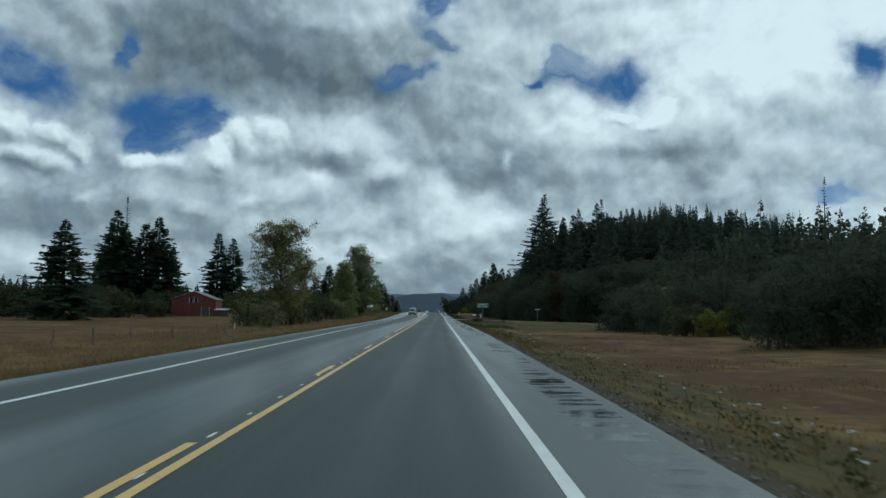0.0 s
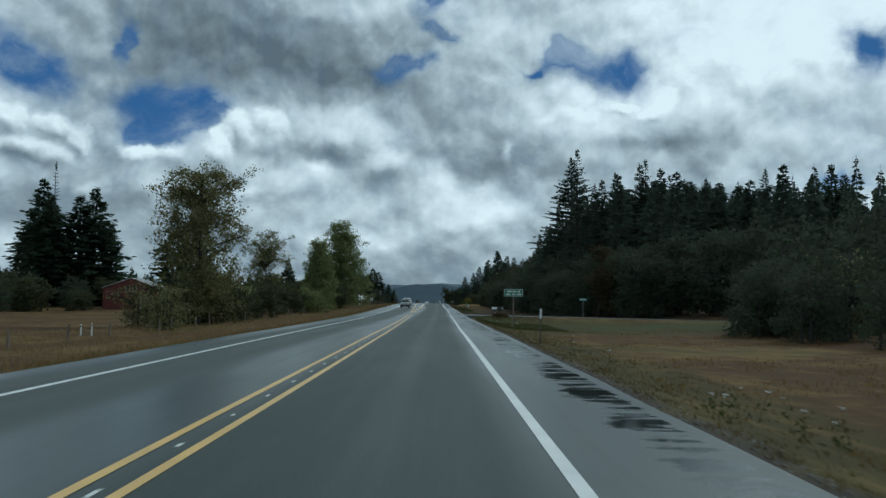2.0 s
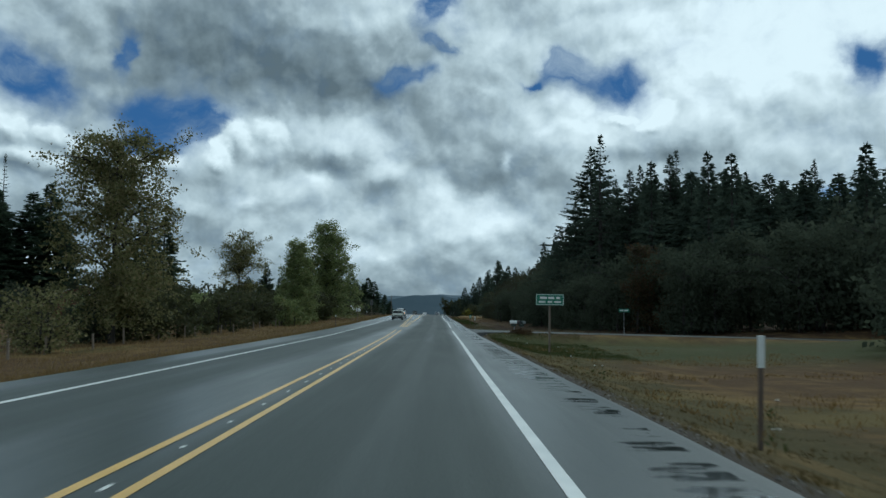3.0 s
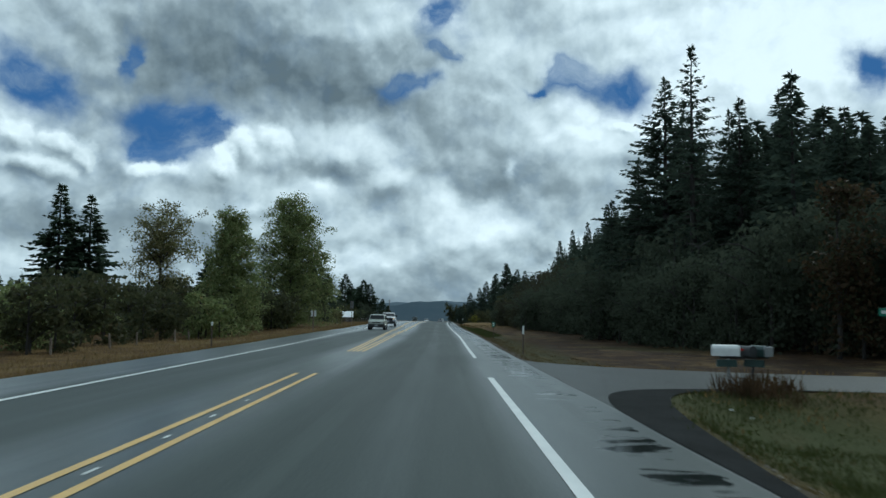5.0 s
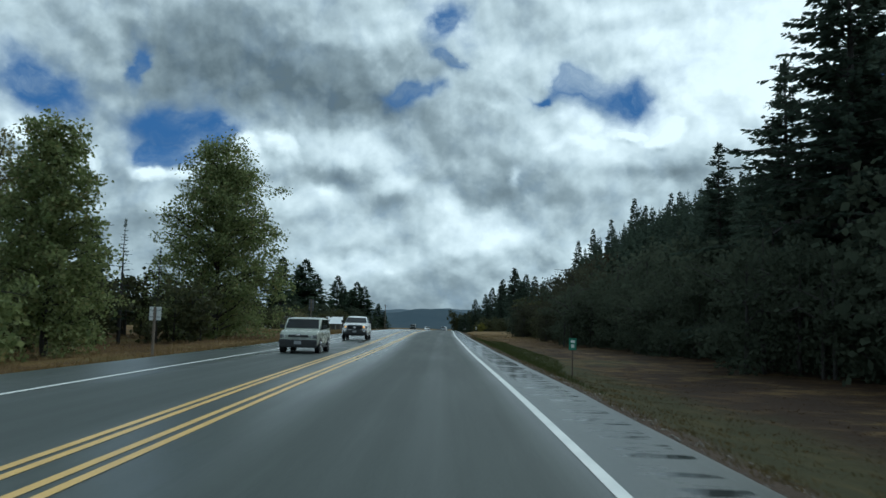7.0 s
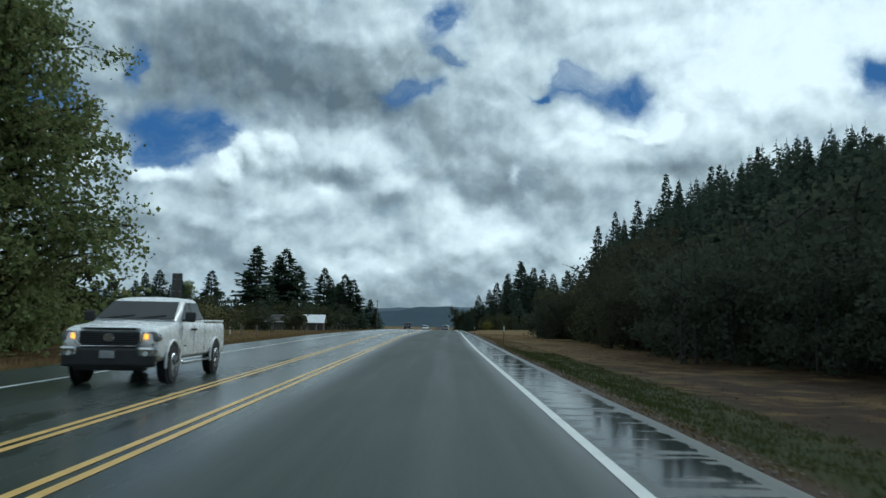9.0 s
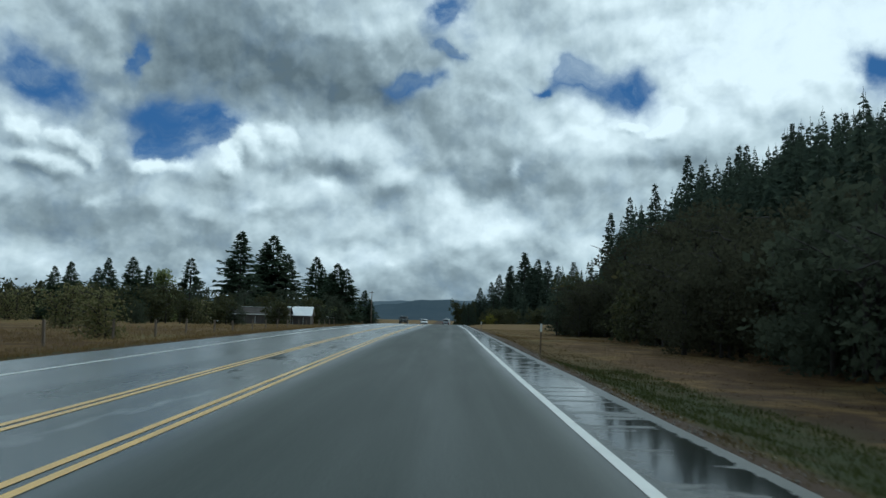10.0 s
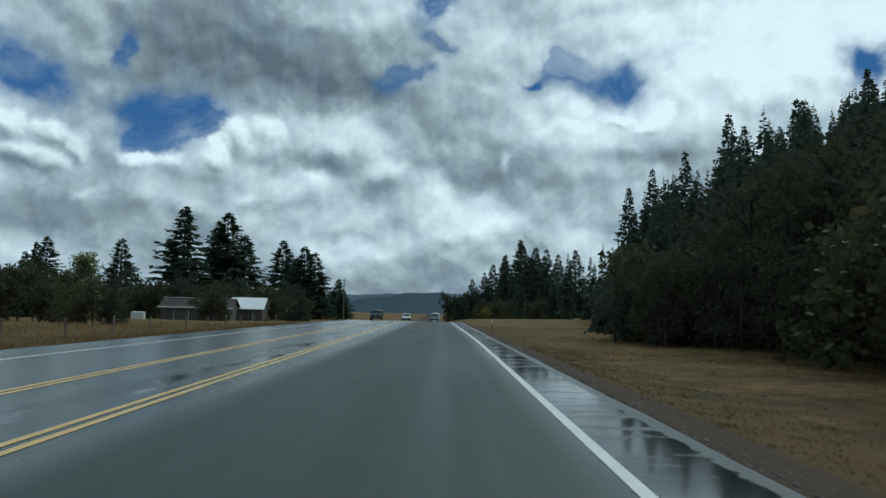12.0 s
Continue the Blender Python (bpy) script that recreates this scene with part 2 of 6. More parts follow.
M_LEAF_YELLOW = leaf_material("yellow_leaves", (0.12, 0.13, 0.025), (0.22, 0.20, 0.04), (0.10, 0.10, 0.03), 0.3)
M_LEAF_RUST = leaf_material("rust_leaves", (0.05, 0.035, 0.02), (0.08, 0.055, 0.03), (0.045, 0.05, 0.025), 0.4)
M_YELLOW = material("yellow_paint", (0.72, 0.46, 0.13), (0.58, 0.37, 0.11), 0.38, 1.2, 60, 0.15)
M_WHITE_LINE = material("white_line_paint", (0.72, 0.73, 0.70), (0.58, 0.60, 0.58), 0.4, 1.2, 60, 0.15)
M_WOOD = material("weathered_wood", (0.13, 0.10, 0.075), (0.22, 0.18, 0.14), 0.85, 3, 50, 0.4, stretch=(1, 1, 0.15))
M_STEEL = material("galvanised_steel", (0.30, 0.31, 0.32), (0.42, 0.43, 0.44), 0.5, 4, 60, 0.1, metal=0.7)
M_SIGN_BACK = material("dull_sign_back", (0.10, 0.105, 0.11), (0.15, 0.155, 0.16), 0.6, 3, 40, 0.05, metal=0.3)
M_SIGN_GREEN = material("green_sign_sheet", (0.02, 0.16, 0.10), (0.025, 0.19, 0.12), 0.45, 4, 60, 0.03)
M_SIGN_WHITE = material("white_sign_sheet", (0.70, 0.72, 0.70), (0.62, 0.64, 0.62), 0.45, 4, 60, 0.03)
M_BARN_RED = material("red_barn_boards", (0.10, 0.026, 0.020), (0.155, 0.040, 0.030), 0.8, 0.8, 25, 0.3, stretch=(3, 3, 0.3))
M_ROOF = material("corrugated_roof", (0.30, 0.29, 0.28), (0.44, 0.43, 0.42), 0.5, 0.5, 20, 0.2)
M_ROOF_DARK = material("rusted_dark_roof", (0.05, 0.045, 0.042), (0.09, 0.082, 0.076), 0.85, 0.5, 20, 0.2, spec=0.08)
M_ROOF_WHITE = material("bright_metal_roof", (0.68, 0.70, 0.71), (0.80, 0.82, 0.82), 0.4, 0.4, 20, 0.1)
M_SHED = material("shed_boards", (0.055, 0.048, 0.044), (0.10, 0.09, 0.082), 0.85, 0.8, 25, 0.3, stretch=(3, 3, 0.3))
M_GLASS_DARK = material("car_glass", (0.010, 0.012, 0.013), (0.016, 0.019, 0.021), 0.06, 2, 30, 0.0, spec=0.25)
M_TYRE = material("tyre_rubber", (0.018, 0.018, 0.019), (0.03, 0.03, 0.031), 0.85, 8, 60, 0.2)
M_RIM = material("alloy_rim", (0.42, 0.43, 0.45), (0.55, 0.56, 0.58), 0.3, 8, 60, 0.03, metal=0.9)
M_BLACK = material("black_plastic", (0.016, 0.017, 0.018), (0.026, 0.027, 0.028), 0.55, 6, 60, 0.1)
M_CHROME = material("chrome", (0.6, 0.6, 0.61), (0.7, 0.7, 0.71), 0.12, 6, 60, 0.0, metal=1.0)
M_RED_LENS = material("red_lamp_lens", (0.35, 0.02, 0.015), (0.45, 0.03, 0.02), 0.2, 8, 60, 0.0)
M_CLEAR_LENS = material("clear_lamp_lens", (0.65, 0.66, 0.66), (0.75, 0.76, 0.76), 0.15, 8, 60, 0.0)
M_LAMP = bpy.data.materials.new("lit_amber_lamp")
M_LAMP.use_nodes = True
M_LAMP.node_tree.nodes["Principled BSDF"].inputs["Base Color"].default_value = (0.8, 0.35, 0.04, 1)
M_LAMP.node_tree.nodes["Principled BSDF"].inputs["Emission Color"].default_value = (1.0, 0.42, 0.05, 1)
M_LAMP.node_tree.nodes["Principled BSDF"].inputs["Emission Strength"].default_value = 1.6
M_HEADLIGHT = material("headlight_housing", (0.10, 0.105, 0.11), (0.22, 0.225, 0.23), 0.15, 10, 60, 0.0, spec=0.5)


def car_paint(name, c):
    return material(name, c, tuple(v * 0.96 for v in c), 0.26, 0.6, 6, 0.0, spec=0.6)


# ---------------------------------------------------------------- mesh helpers
class Soup:
    """Vertices and faces gathered in arrays, made into one mesh at the end."""

    def __init__(self):
        self.v, self.f, self.n = [], [], 0

    def add(self, verts, faces):
        verts = np.asarray(verts, float)
        self.v.append(verts)
        self.f.extend((np.asarray(f) + self.n).tolist() for f in faces) if not isinstance(faces, np.ndarray) else self.f.extend((faces + self.n).tolist())
        self.n += len(verts)

    def mesh(self, name, mat, smooth=False):
        me = bpy.data.meshes.new(name)
        v = np.concatenate(self.v) if self.v else np.zeros((0, 3))
        me.from_pydata(v.tolist(), [], self.f)
        me.materials.append(mat)
        if smooth:
            me.shade_smooth()
        me.update()
        return me


def tube(soup, pts, radii, sides=6):
    pts, radii = np.asarray(pts, float), np.asarray(radii, float)
    d = np.gradient(pts, axis=0)
    d /= np.linalg.norm(d, axis=1)[:, None] + 1e-9
    ref = np.where(np.abs(d[:, 2:3]) > 0.9, np.array([[1.0, 0, 0]]), np.array([[0, 0, 1.0]]))
    a = np.cross(d, ref)
    a /= np.linalg.norm(a, axis=1)[:, None]
    b = np.cross(d, a)
    ang = np.linspace(0, 2 * np.pi, sides, endpoint=False)
    ring = pts[:, None] + radii[:, None, None] * (a[:, None] * np.cos(ang)[None, :, None] + b[:, None] * np.sin(ang)[None, :, None])
    k = len(pts)
    i, j = np.meshgrid(np.arange(k - 1), np.arange(sides), indexing="ij")
    q = np.stack([i * sides + j, i * sides + (j + 1) % sides, (i + 1) * sides + (j + 1) % sides, (i + 1) * sides + j], -1).reshape(-1, 4)
    soup.add(ring.reshape(-1, 3), q)


def blades(soup, base, way, length, width, rng):
    """Leaf-shaped pieces: base points, unit directions, lengths and widths."""
    n = len(base)
    side = np.cross(way, rng.normal(size=(n, 3)))
    side /= np.linalg.norm(side, axis=1)[:, None] + 1e-9
    length, width = np.broadcast_to(length, n)[:, None], np.broadcast_to(width, n)[:, None]
    mid = base + way * length * 0.45
    v = np.stack([base, mid - side * width / 2, base + way * length, mid + side * width / 2], 1).reshape(-1, 3)
    soup.add(v, np.arange(4 * n).reshape(-1, 4))


def unit(v):
    return v / (np.linalg.norm(v, axis=-1, keepdims=True) + 1e-9)


def part(name, bm, mat, parent, label=""):
    """One mesh object under a thing or a part; bm: a bmesh, a Soup or a mesh."""
    if isinstance(bm, Soup):
        me = bm.mesh(name, mat)
    elif isinstance(bm, bpy.types.Mesh):
        me = bm
    else:
        me = bpy.data.meshes.new(name)
        bm.to_mesh(me)
        bm.free()
        me.materials.append(mat)
    ob = new(name, me)
    ob.parent = parent
    if label:
        tagged(ob, label)
    return ob


def thing(name, label, category, group="", kind=""):
    return tagged(new(name), label, category, group, kind)


def box(sx, sy, sz, at=(0, 0, 0), bevel=0.0, bm=None):
    """A box with its centre at `at`, edges rounded by bevel; added to bm if given."""
    own = bmesh.new()
    bmesh.ops.create_cube(own, size=1.0)
    bmesh.ops.scale(own, vec=(sx, sy, sz), verts=own.verts)
    if bevel:
        bmesh.ops.bevel(own, geom=own.edges, offset=bevel, segments=2, affect="EDGES", profile=0.6)
    bmesh.ops.translate(own, vec=at, verts=own.verts)
    return merge(bm, own)


def merge(bm, own):
    if bm is None:
        return own
    tmp = bpy.data.meshes.new("tmp")
    own.to_mesh(tmp)
    own.free()
    bm.from_mesh(tmp)
    bpy.data.meshes.remove(tmp)
    return bm


def rod(r1, r2, depth, at=(0, 0, 0), turn=None, sides=12, bm=None, bevel=0.0):
    own = bmesh.new()
    bmesh.ops.create_cone(own, cap_ends=True, segments=sides, radius1=r1, radius2=r2, depth=depth)
    if bevel:
        rim = [e for e in own.edges if len(e.link_faces) == 2 and any(len(f.verts) > 4 for f in e.link_faces)]
        bmesh.ops.bevel(own, geom=rim, offset=bevel, segments=2, affect="EDGES", profile=0.5)
    if turn:
        bmesh.ops.rotate(own, matrix=Euler([radians(a) for a in turn]).to_matrix(), verts=own.verts)
    bmesh.ops.translate(own, vec=at, verts=own.verts)
    return merge(bm, own)


# ---------------------------------------------------------------- the lie of the land
def curve(*pts):
    xs, ys = np.array(pts, float).T
    fine = np.arange(xs[0] - 40, xs[-1] + 41, 2.0)
    v = np.interp(fine, xs, ys)
    k = np.hanning(13)
    v = np.convolve(np.pad(v, 6, mode="edge"), k / k.sum(), mode="valid")
    return lambda y: np.interp(y, fine, v)


road_z = curve((-120, 0), (24, 0), (48, -0.04), (84, -0.12), (108, -0.23), (130, -0.31), (168, -0.3), (192, -0.19), (222, -0.18), (240, -0.1), (264, -0.04), (288, 0.04), (312, 0.1), (350, 0.05), (390, -0.03), (420, -0.15), (460, -0.7), (520, -2.0), (620, -4.0), (900, -8), (3000, -12))
fog_x = curve((-120, 1.17), (0, 1.18), (36, 1.24), (72, 1.33), (96, 1.4), (120, 1.56), (144, 1.62), (168, 1.74), (186, 1.83), (216, 1.71), (264, 1.67), (288, 1.79), (312, 2.02), (336, 2.38), (420, 2.8), (1000, 3.0))
yellow_x = curve((-120, -2.4), (0, -2.39), (36, -2.36), (66, -2.3), (90, -2.34), (120, -2.58), (144, -2.87), (168, -3.03), (204, -3.24), (240, -3.46), (276, -3.76), (306, -3.98), (330, -4.0), (420, -4.2), (1000, -4.1))
second_x = curve((-120, -2.63), (45, -2.62), (58, -2.77), (84, -2.83), (108, -2.91), (132, -3.14), (156, -3.52), (180, -3.98), (204, -4.53), (240, -5.23), (276, -6.12), (312, -6.82), (345, -7.2), (420, -7.4), (1000, -7.2))
left_fog_x = curve((-120, -6.48), (50, -6.48), (84, -6.64), (132, -6.95), (180, -7.61), (228, -8.58), (276, -9.86), (312, -10.5), (340, -10.7), (1000, -10.8))
edge_left = curve((-120, -8.36), (60, -8.34), (96, -8.6), (144, -9.37), (192, -10.31), (240, -11.38), (288, -12.26), (330, -12.75), (1000, -12.9))
edge_right = curve((-120, 2.8), (0, 2.82), (24, 3.08), (50, 3.29), (100, 3.3), (190, 3.34), (250, 3.16), (300, 3.25), (336, 3.5), (420, 4.2), (1000, 4.4))


def smoothstep(v, a, b):
    u = np.clip((np.asarray(v, float) - a) / (b - a), 0, 1)
    return u * u * (3 - 2 * u)


def bumps(x, y, size, seed):
    """Gentle rolling of the ground, from a few waves."""
    r = np.random.RandomState(seed)
    z = 0
    for _ in range(6):
        a, k, ph = r.uniform(0, 2 * np.pi), r.uniform(0.6, 1.8) / size, r.uniform(0, 6.28)
        z = z + np.sin((x * np.cos(a) + y * np.sin(a)) * k * 6.28 + ph)
    return z / 6


DRIVE_Y = 148.8         # where the side road leaves to the right


def flare(x, near):
    """How far the mouth of the side road widens; the near side has a long apron."""
    d = np.clip(np.asarray(x, float), 2.6, 80) - 2.6
    return 5.6 * np.exp(-d / 2.5) + np.where(near, 13.0 * np.exp(-(d / 1.5) ** 2), 0)


def wood_edge(y):
    """The foot of the wooded hill draws back from the road behind the crest."""
    return np.interp(y, [300, 400, 420, 460, 500, 560, 600, 640], [16, 22, 25, 34, 43, 53, 61, 68])


def ground_z(x, y):
    x, y = np.broadcast_arrays(np.asarray(x, float), np.asarray(y, float))
    zr, el, er = road_z(y), edge_left(y), edge_right(y)
    dr, dl = x - er, el - x
    right = np.interp(dr, [0, 0.5, 3, 6, 16, 30, 60], [-0.07, -0.13, -0.72, -0.95, -0.95, -0.6, -0.3])
    deep = 1 - 0.5 * smoothstep(y, 200, 300)
    left = np.interp(dl, [0, 1.2, 5, 15, 40, 120], [-0.07, -0.2, -0.95, -1.5, -1.8, -2.2]) * deep
    z = zr + np.where(dr > 0, right, np.where(dl > 0, left, -0.14))
    away = smoothstep(np.maximum(dr, dl), 2, 12)
    z = z + away * 0.16 * bumps(x, y, 17, 3) + smoothstep(np.maximum(dr, dl), 0.3, 2) * 0.05 * bumps(x, y, 4.3, 5)
    # the wooded hill to the right
    hill = 0.10 + 0.90 * smoothstep(y, 285, 480) * (1 - smoothstep(y, 580, 800))
    foot = np.maximum(28, wood_edge(y) - 2)
    z = z + hill * np.clip(0.42 * (x - foot), 0, 45) * smoothstep(x - foot, -2, 12)
    # beyond the crest the fields stay higher than the road
    z = z + smoothstep(y, 440, 640) * smoothstep(np.maximum(dr, dl), 1, 14) * np.clip(-zr + 0.3, 0, 3.5)
    # the side road lies nearly level with the highway
    lane = 1 - smoothstep(np.abs(y - DRIVE_Y - 0.05 * np.clip(x - 12, 0, 80)) - flare(x, y < DRIVE_Y), 3.6, 6.6)
    lane = lane * smoothstep(x, 1.0, 2.0) * (1 - smoothstep(x, 60, 80))
    return z * (1 - lane) + lane * (zr - 0.03 - 0.012 * np.clip(x - 3, 0, 60))


def strip(name, x0, x1, ys, lift, mat, parent=None):
    """A painted line between two curves, lying on the road."""
    xs0, xs1, z = x0(ys), x1(ys), road_z(ys) + lift
    n = len(ys)
    v = np.concatenate([np.stack([xs0, ys, z], 1), np.stack([xs1, ys, z], 1)])
    i = np.arange(n - 1)
    s = Soup()
    s.add(v, np.stack([i, i + n, i + n + 1, i + 1], 1))
    return part(name, s, mat, parent)


# ---------------------------------------------------------------- road
def asphalt():
    m = bpy.data.materials.new("wet_asphalt")
    m.use_nodes = True
    g = Nodes(m.node_tree)
    uv = g.add("ShaderNodeUVMap", uv_map="lane").outputs[0]      # u: metres from the white line, v: metres along
    u, v, _ = g.xyz(uv)
    stone = g.noise(g.stretch(uv, (1, 1, 1)), 28, 3, 0.7)
    cloudy = g.noise(g.stretch(uv, (0.5, 0.06, 1)), 1.0, 4, 0.6)
    streak = g.noise(g.stretch(uv, (1.6, 0.035, 1), (4, 2, 0)), 1.0, 4, 0.6)
    # tyres have dried the lane; the shoulder and the strips beside the lines stay wet
    broad = g.math("MULTIPLY", g.smooth(v, 200, 300), 1.3)          # the lane widens towards the crest
    uw = g.math("ADD", u, broad)
    lane = g.math("MULTIPLY", g.smooth(uw, -4.4, -3.3), g.smooth(u, -0.7, 0.05, 1.0, 0.0))
    opp = g.math("MULTIPLY", g.smooth(u, -9.5, -8.6), g.smooth(u, -6.6, -5.4, 1.0, 0.0))
    dry = g.math("MAXIMUM", lane, g.math("MULTIPLY", opp, 0.8))
    middle = g.math("MULTIPLY", g.smooth(u, -2.3, -1.9), g.smooth(u, -1.75, -1.35, 1.0, 0.0))
    dry = g.math("SUBTRACT", dry, g.math("MULTIPLY", middle, 0.22))
    dry = g.math("ADD", dry, g.math("MULTIPLY", g.math("SUBTRACT", streak, 0.5), 0.7), clamp=True)
    # standing water on the outer shoulder, broken into ripples across the road
    rim = g.add("ShaderNodeAttribute", attribute_name="to_edge").outputs["Fac"]
    ripple = g.noise(g.stretch(uv, (0.45, 2.2, 1), (2, 5, 0)), 1.0, 5, 0.6)
    fine_ripple = g.noise(g.stretch(uv, (1.4, 7.0, 1), (2, 5, 0)), 1.0, 3, 0.6)
    drawn = g.math("MULTIPLY", g.smooth(v, 175, 215), 0.35)
    place = g.math("MULTIPLY", g.smooth(rim, 0.12, 0.30), g.smooth(g.math("SUBTRACT", rim, drawn), 0.75, 1.30, 1.0, 0.0))
    long = g.smooth(g.noise(g.stretch(uv, (0.1, 0.06, 1), (0, 3, 0)), 1.0, 2, 0.5), 0.32, 0.50)
    long = g.math("MAXIMUM", g.math("MULTIPLY", long, 0.85), g.smooth(v, 160, 215, 0.0, 1.0))
    pool = g.smooth(g.math("ADD", g.math("MULTIPLY", g.math("MULTIPLY", place, long), g.math("MULTIPLY_ADD", drawn, 0.12, 0.31)), g.math("ADD", g.math("MULTIPLY_ADD", ripple, 1.35, -0.425), g.math("MULTIPLY_ADD", fine_ripple, 0.5, -0.0))), 0.74, 0.80)
    pool = g.math("MULTIPLY", pool, g.smooth(place, 0.05, 0.3))
    pool_left = g.math("MULTIPLY", g.math("MULTIPLY", g.smooth(u, -8.6, -7.2), g.smooth(u, -6.6, -5.6, 1.0, 0.0)), g.smooth(v, 200, 245))
    thin = g.noise(g.stretch(uv, (1.1, 0.22, 1), (7, 1, 0)), 1.0, 5, 0.62)
    pool_left = g.math("MULTIPLY", g.smooth(thin, 0.50, 0.60, 0.0, 0.8), pool_left)
    pool = g.math("MAXIMUM", pool, pool_left)
    base = g.mix(g.smooth(stone, 0.3, 0.7), (0.033, 0.041, 0.038), (0.069, 0.083, 0.076))
    base = g.mix(g.math("MULTIPLY", cloudy, 0.5), base, (0.036, 0.046, 0.044))
    base = g.mix(g.math("MULTIPLY", g.smooth(g.math("ADD", rim, g.math("MULTIPLY", ripple, 0.1)), 0.03, 0.12, 1.0, 0.0), g.smooth(rim, -0.2, 0.0)), base, (0.085, 0.092, 0.088))
    base = g.mix(g.math("MULTIPLY", pool, 0.85), base, (0.010, 0.012, 0.012))
    soaked = g.math("MULTIPLY", g.smooth(uw, -5.0, -3.9, 1.0, 0.0), g.smooth(v, 190, 250))      # the far lanes stand under a film of water
    dry = g.math("MULTIPLY", dry, g.math("SUBTRACT", 1.0, g.math("MULTIPLY", soaked, 0.75)))
    base = g.mix(g.math("MULTIPLY", g.math("MULTIPLY", g.smooth(streak, 0.5, 0.75), dry), 0.5), base, (0.078, 0.092, 0.086))
    rough = g.mix(dry, (0.32, 0.32, 0.32), (0.62, 0.62, 0.62))
    rough = g.math("SUBTRACT", rough, g.math("MULTIPLY", soaked, 0.12))
    rough = g.math("ADD", g.math("MULTIPLY", g.math("SUBTRACT", cloudy, 0.5), 0.25), rough)
    rough = g.mix(pool, rough, (0.08, 0.08, 0.08))
    bn = g.add("ShaderNodeBump")
    g.put(bn.inputs["Strength"], g.math("SUBTRACT", 0.22, g.math("MULTIPLY", pool, 0.2)))
    bn.inputs["Distance"].default_value = 0.01
    g.put(bn.inputs["Height"], stone)
    b = g.add("ShaderNodeBsdfPrincipled")
    g.put(b.inputs["Base Color"], base)
    g.put(b.inputs["Roughness"], rough)
    g.put(b.inputs["Specular IOR Level"], g.math("MULTIPLY", g.math("SUBTRACT", g.math("SUBTRACT", 0.31, g.math("MULTIPLY", soaked, 0.08)), g.math("MULTIPLY", dry, 0.12)), g.math("SUBTRACT", 1.0, g.math("MULTIPLY", pool, 0.35))))
    g.put(b.inputs["Normal"], bn.outputs[0])
    o = g.add("ShaderNodeOutputMaterial")
    g.put(o.inputs[0], b.outputs[0])
    return m


M_ASPHALT = asphalt()


def build_road():
    ys = np.concatenate([np.arange(-120, 480, 2.0), np.arange(480, 1000, 8.0)])
    cols = 14
    el, er = edge_left(ys), edge_right(ys)
    wob = 0.05 * bumps(0 * ys, ys, 3.1, 8)
    t = np.linspace(0, 1, cols)
    x = (el - wob)[:, None] * (1 - t) + (er + wob)[:, None] * t
    z = np.repeat(road_z(ys)[:, None], cols, 1)
    v = np.stack([x, np.repeat(ys[:, None], cols, 1), z], -1).reshape(-1, 3)
    i, j = np.meshgrid(np.arange(len(ys) - 1), np.arange(cols - 1), indexing="ij")
    a = (i * cols + j).ravel()
    s = Soup()
    s.add(v, np.stack([a, a + 1, a + cols + 1, a + cols], 1))
    # the edge of the pavement turns down
    for side in (0, cols - 1):
        k = np.arange(len(ys)) * cols + side
        low = v[k] + np.array([0.05 if side else -0.05, 0, -0.16])
        n = len(ys)
        q = np.arange(n - 1)
        f = np.stack([q, q + 1, q + n + 1, q + n], 1)
        s.add(np.concatenate([v[k], low]), f if side else f[:, ::-1])
    me = s.mesh("road", M_ASPHALT)
    co = np.empty(len(me.vertices) * 3)
    me.vertices.foreach_get("co", co)
    co = co.reshape(-1, 3)
    loops = np.empty(len(me.loops), dtype=np.int32)
    me.loops.foreach_get("vertex_index", loops)
    uv = me.uv_layers.new(name="lane")
    uv.data.foreach_set("uv", np.stack([co[:, 0] - fog_x(co[:, 1]), co[:, 1]], 1)[loops].ravel())
    rim = me.attributes.new("to_edge", "FLOAT", "POINT")
    rim.data.foreach_set("value", edge_right(co[:, 1]) - co[:, 0])
    return tagged(new("road", me), "wet grey two-lane asphalt highway with painted lines", "road", kind="structure")


road = build_road()


def offset(f, d):
    return lambda y: f(y) + d


def span(a, b, step=2.0):
    return np.linspace(a, b, max(2, int((b - a) / step)))


for a, b in ((-120, 147), (157, 520), (520, 960)):
    strip("white_edge_line", offset(fog_x, -0.075), offset(fog_x, 0.075), span(a, b), 0.006, M_WHITE_LINE, road)
strip("white_edge_line", offset(left_fog_x, -0.075), offset(left_fog_x, 0.075), span(-120, 960), 0.006, M_WHITE_LINE, road)
for a, b in ((-120, 147.6), (161, 960)):
    strip("yellow_line", offset(yellow_x, -0.06), offset(yellow_x, 0.06), span(a, b), 0.006, M_YELLOW, road)
for k in range(-10, 4):
    strip("yellow_dash", offset(second_x, -0.06), offset(second_x, 0.06), span(9.0 - 3.05 + 12.19 * k, 9.0 + 12.19 * k, 1.0), 0.006, M_YELLOW, road)
for a, b in ((53.2, 147.6), (161, 960)):
    strip("yellow_line", offset(second_x, -0.06), offset(second_x, 0.06), span(a, b), 0.006, M_YELLOW, road)
strip("yellow_line", offset(yellow_x, -0.30), offset(yellow_x, -0.18), span(161, 960), 0.006, M_YELLOW, road)
strip("yellow_line", offset(second_x, 0.15), offset(second_x, 0.27), span(161, 960), 0.006, M_YELLOW, road)

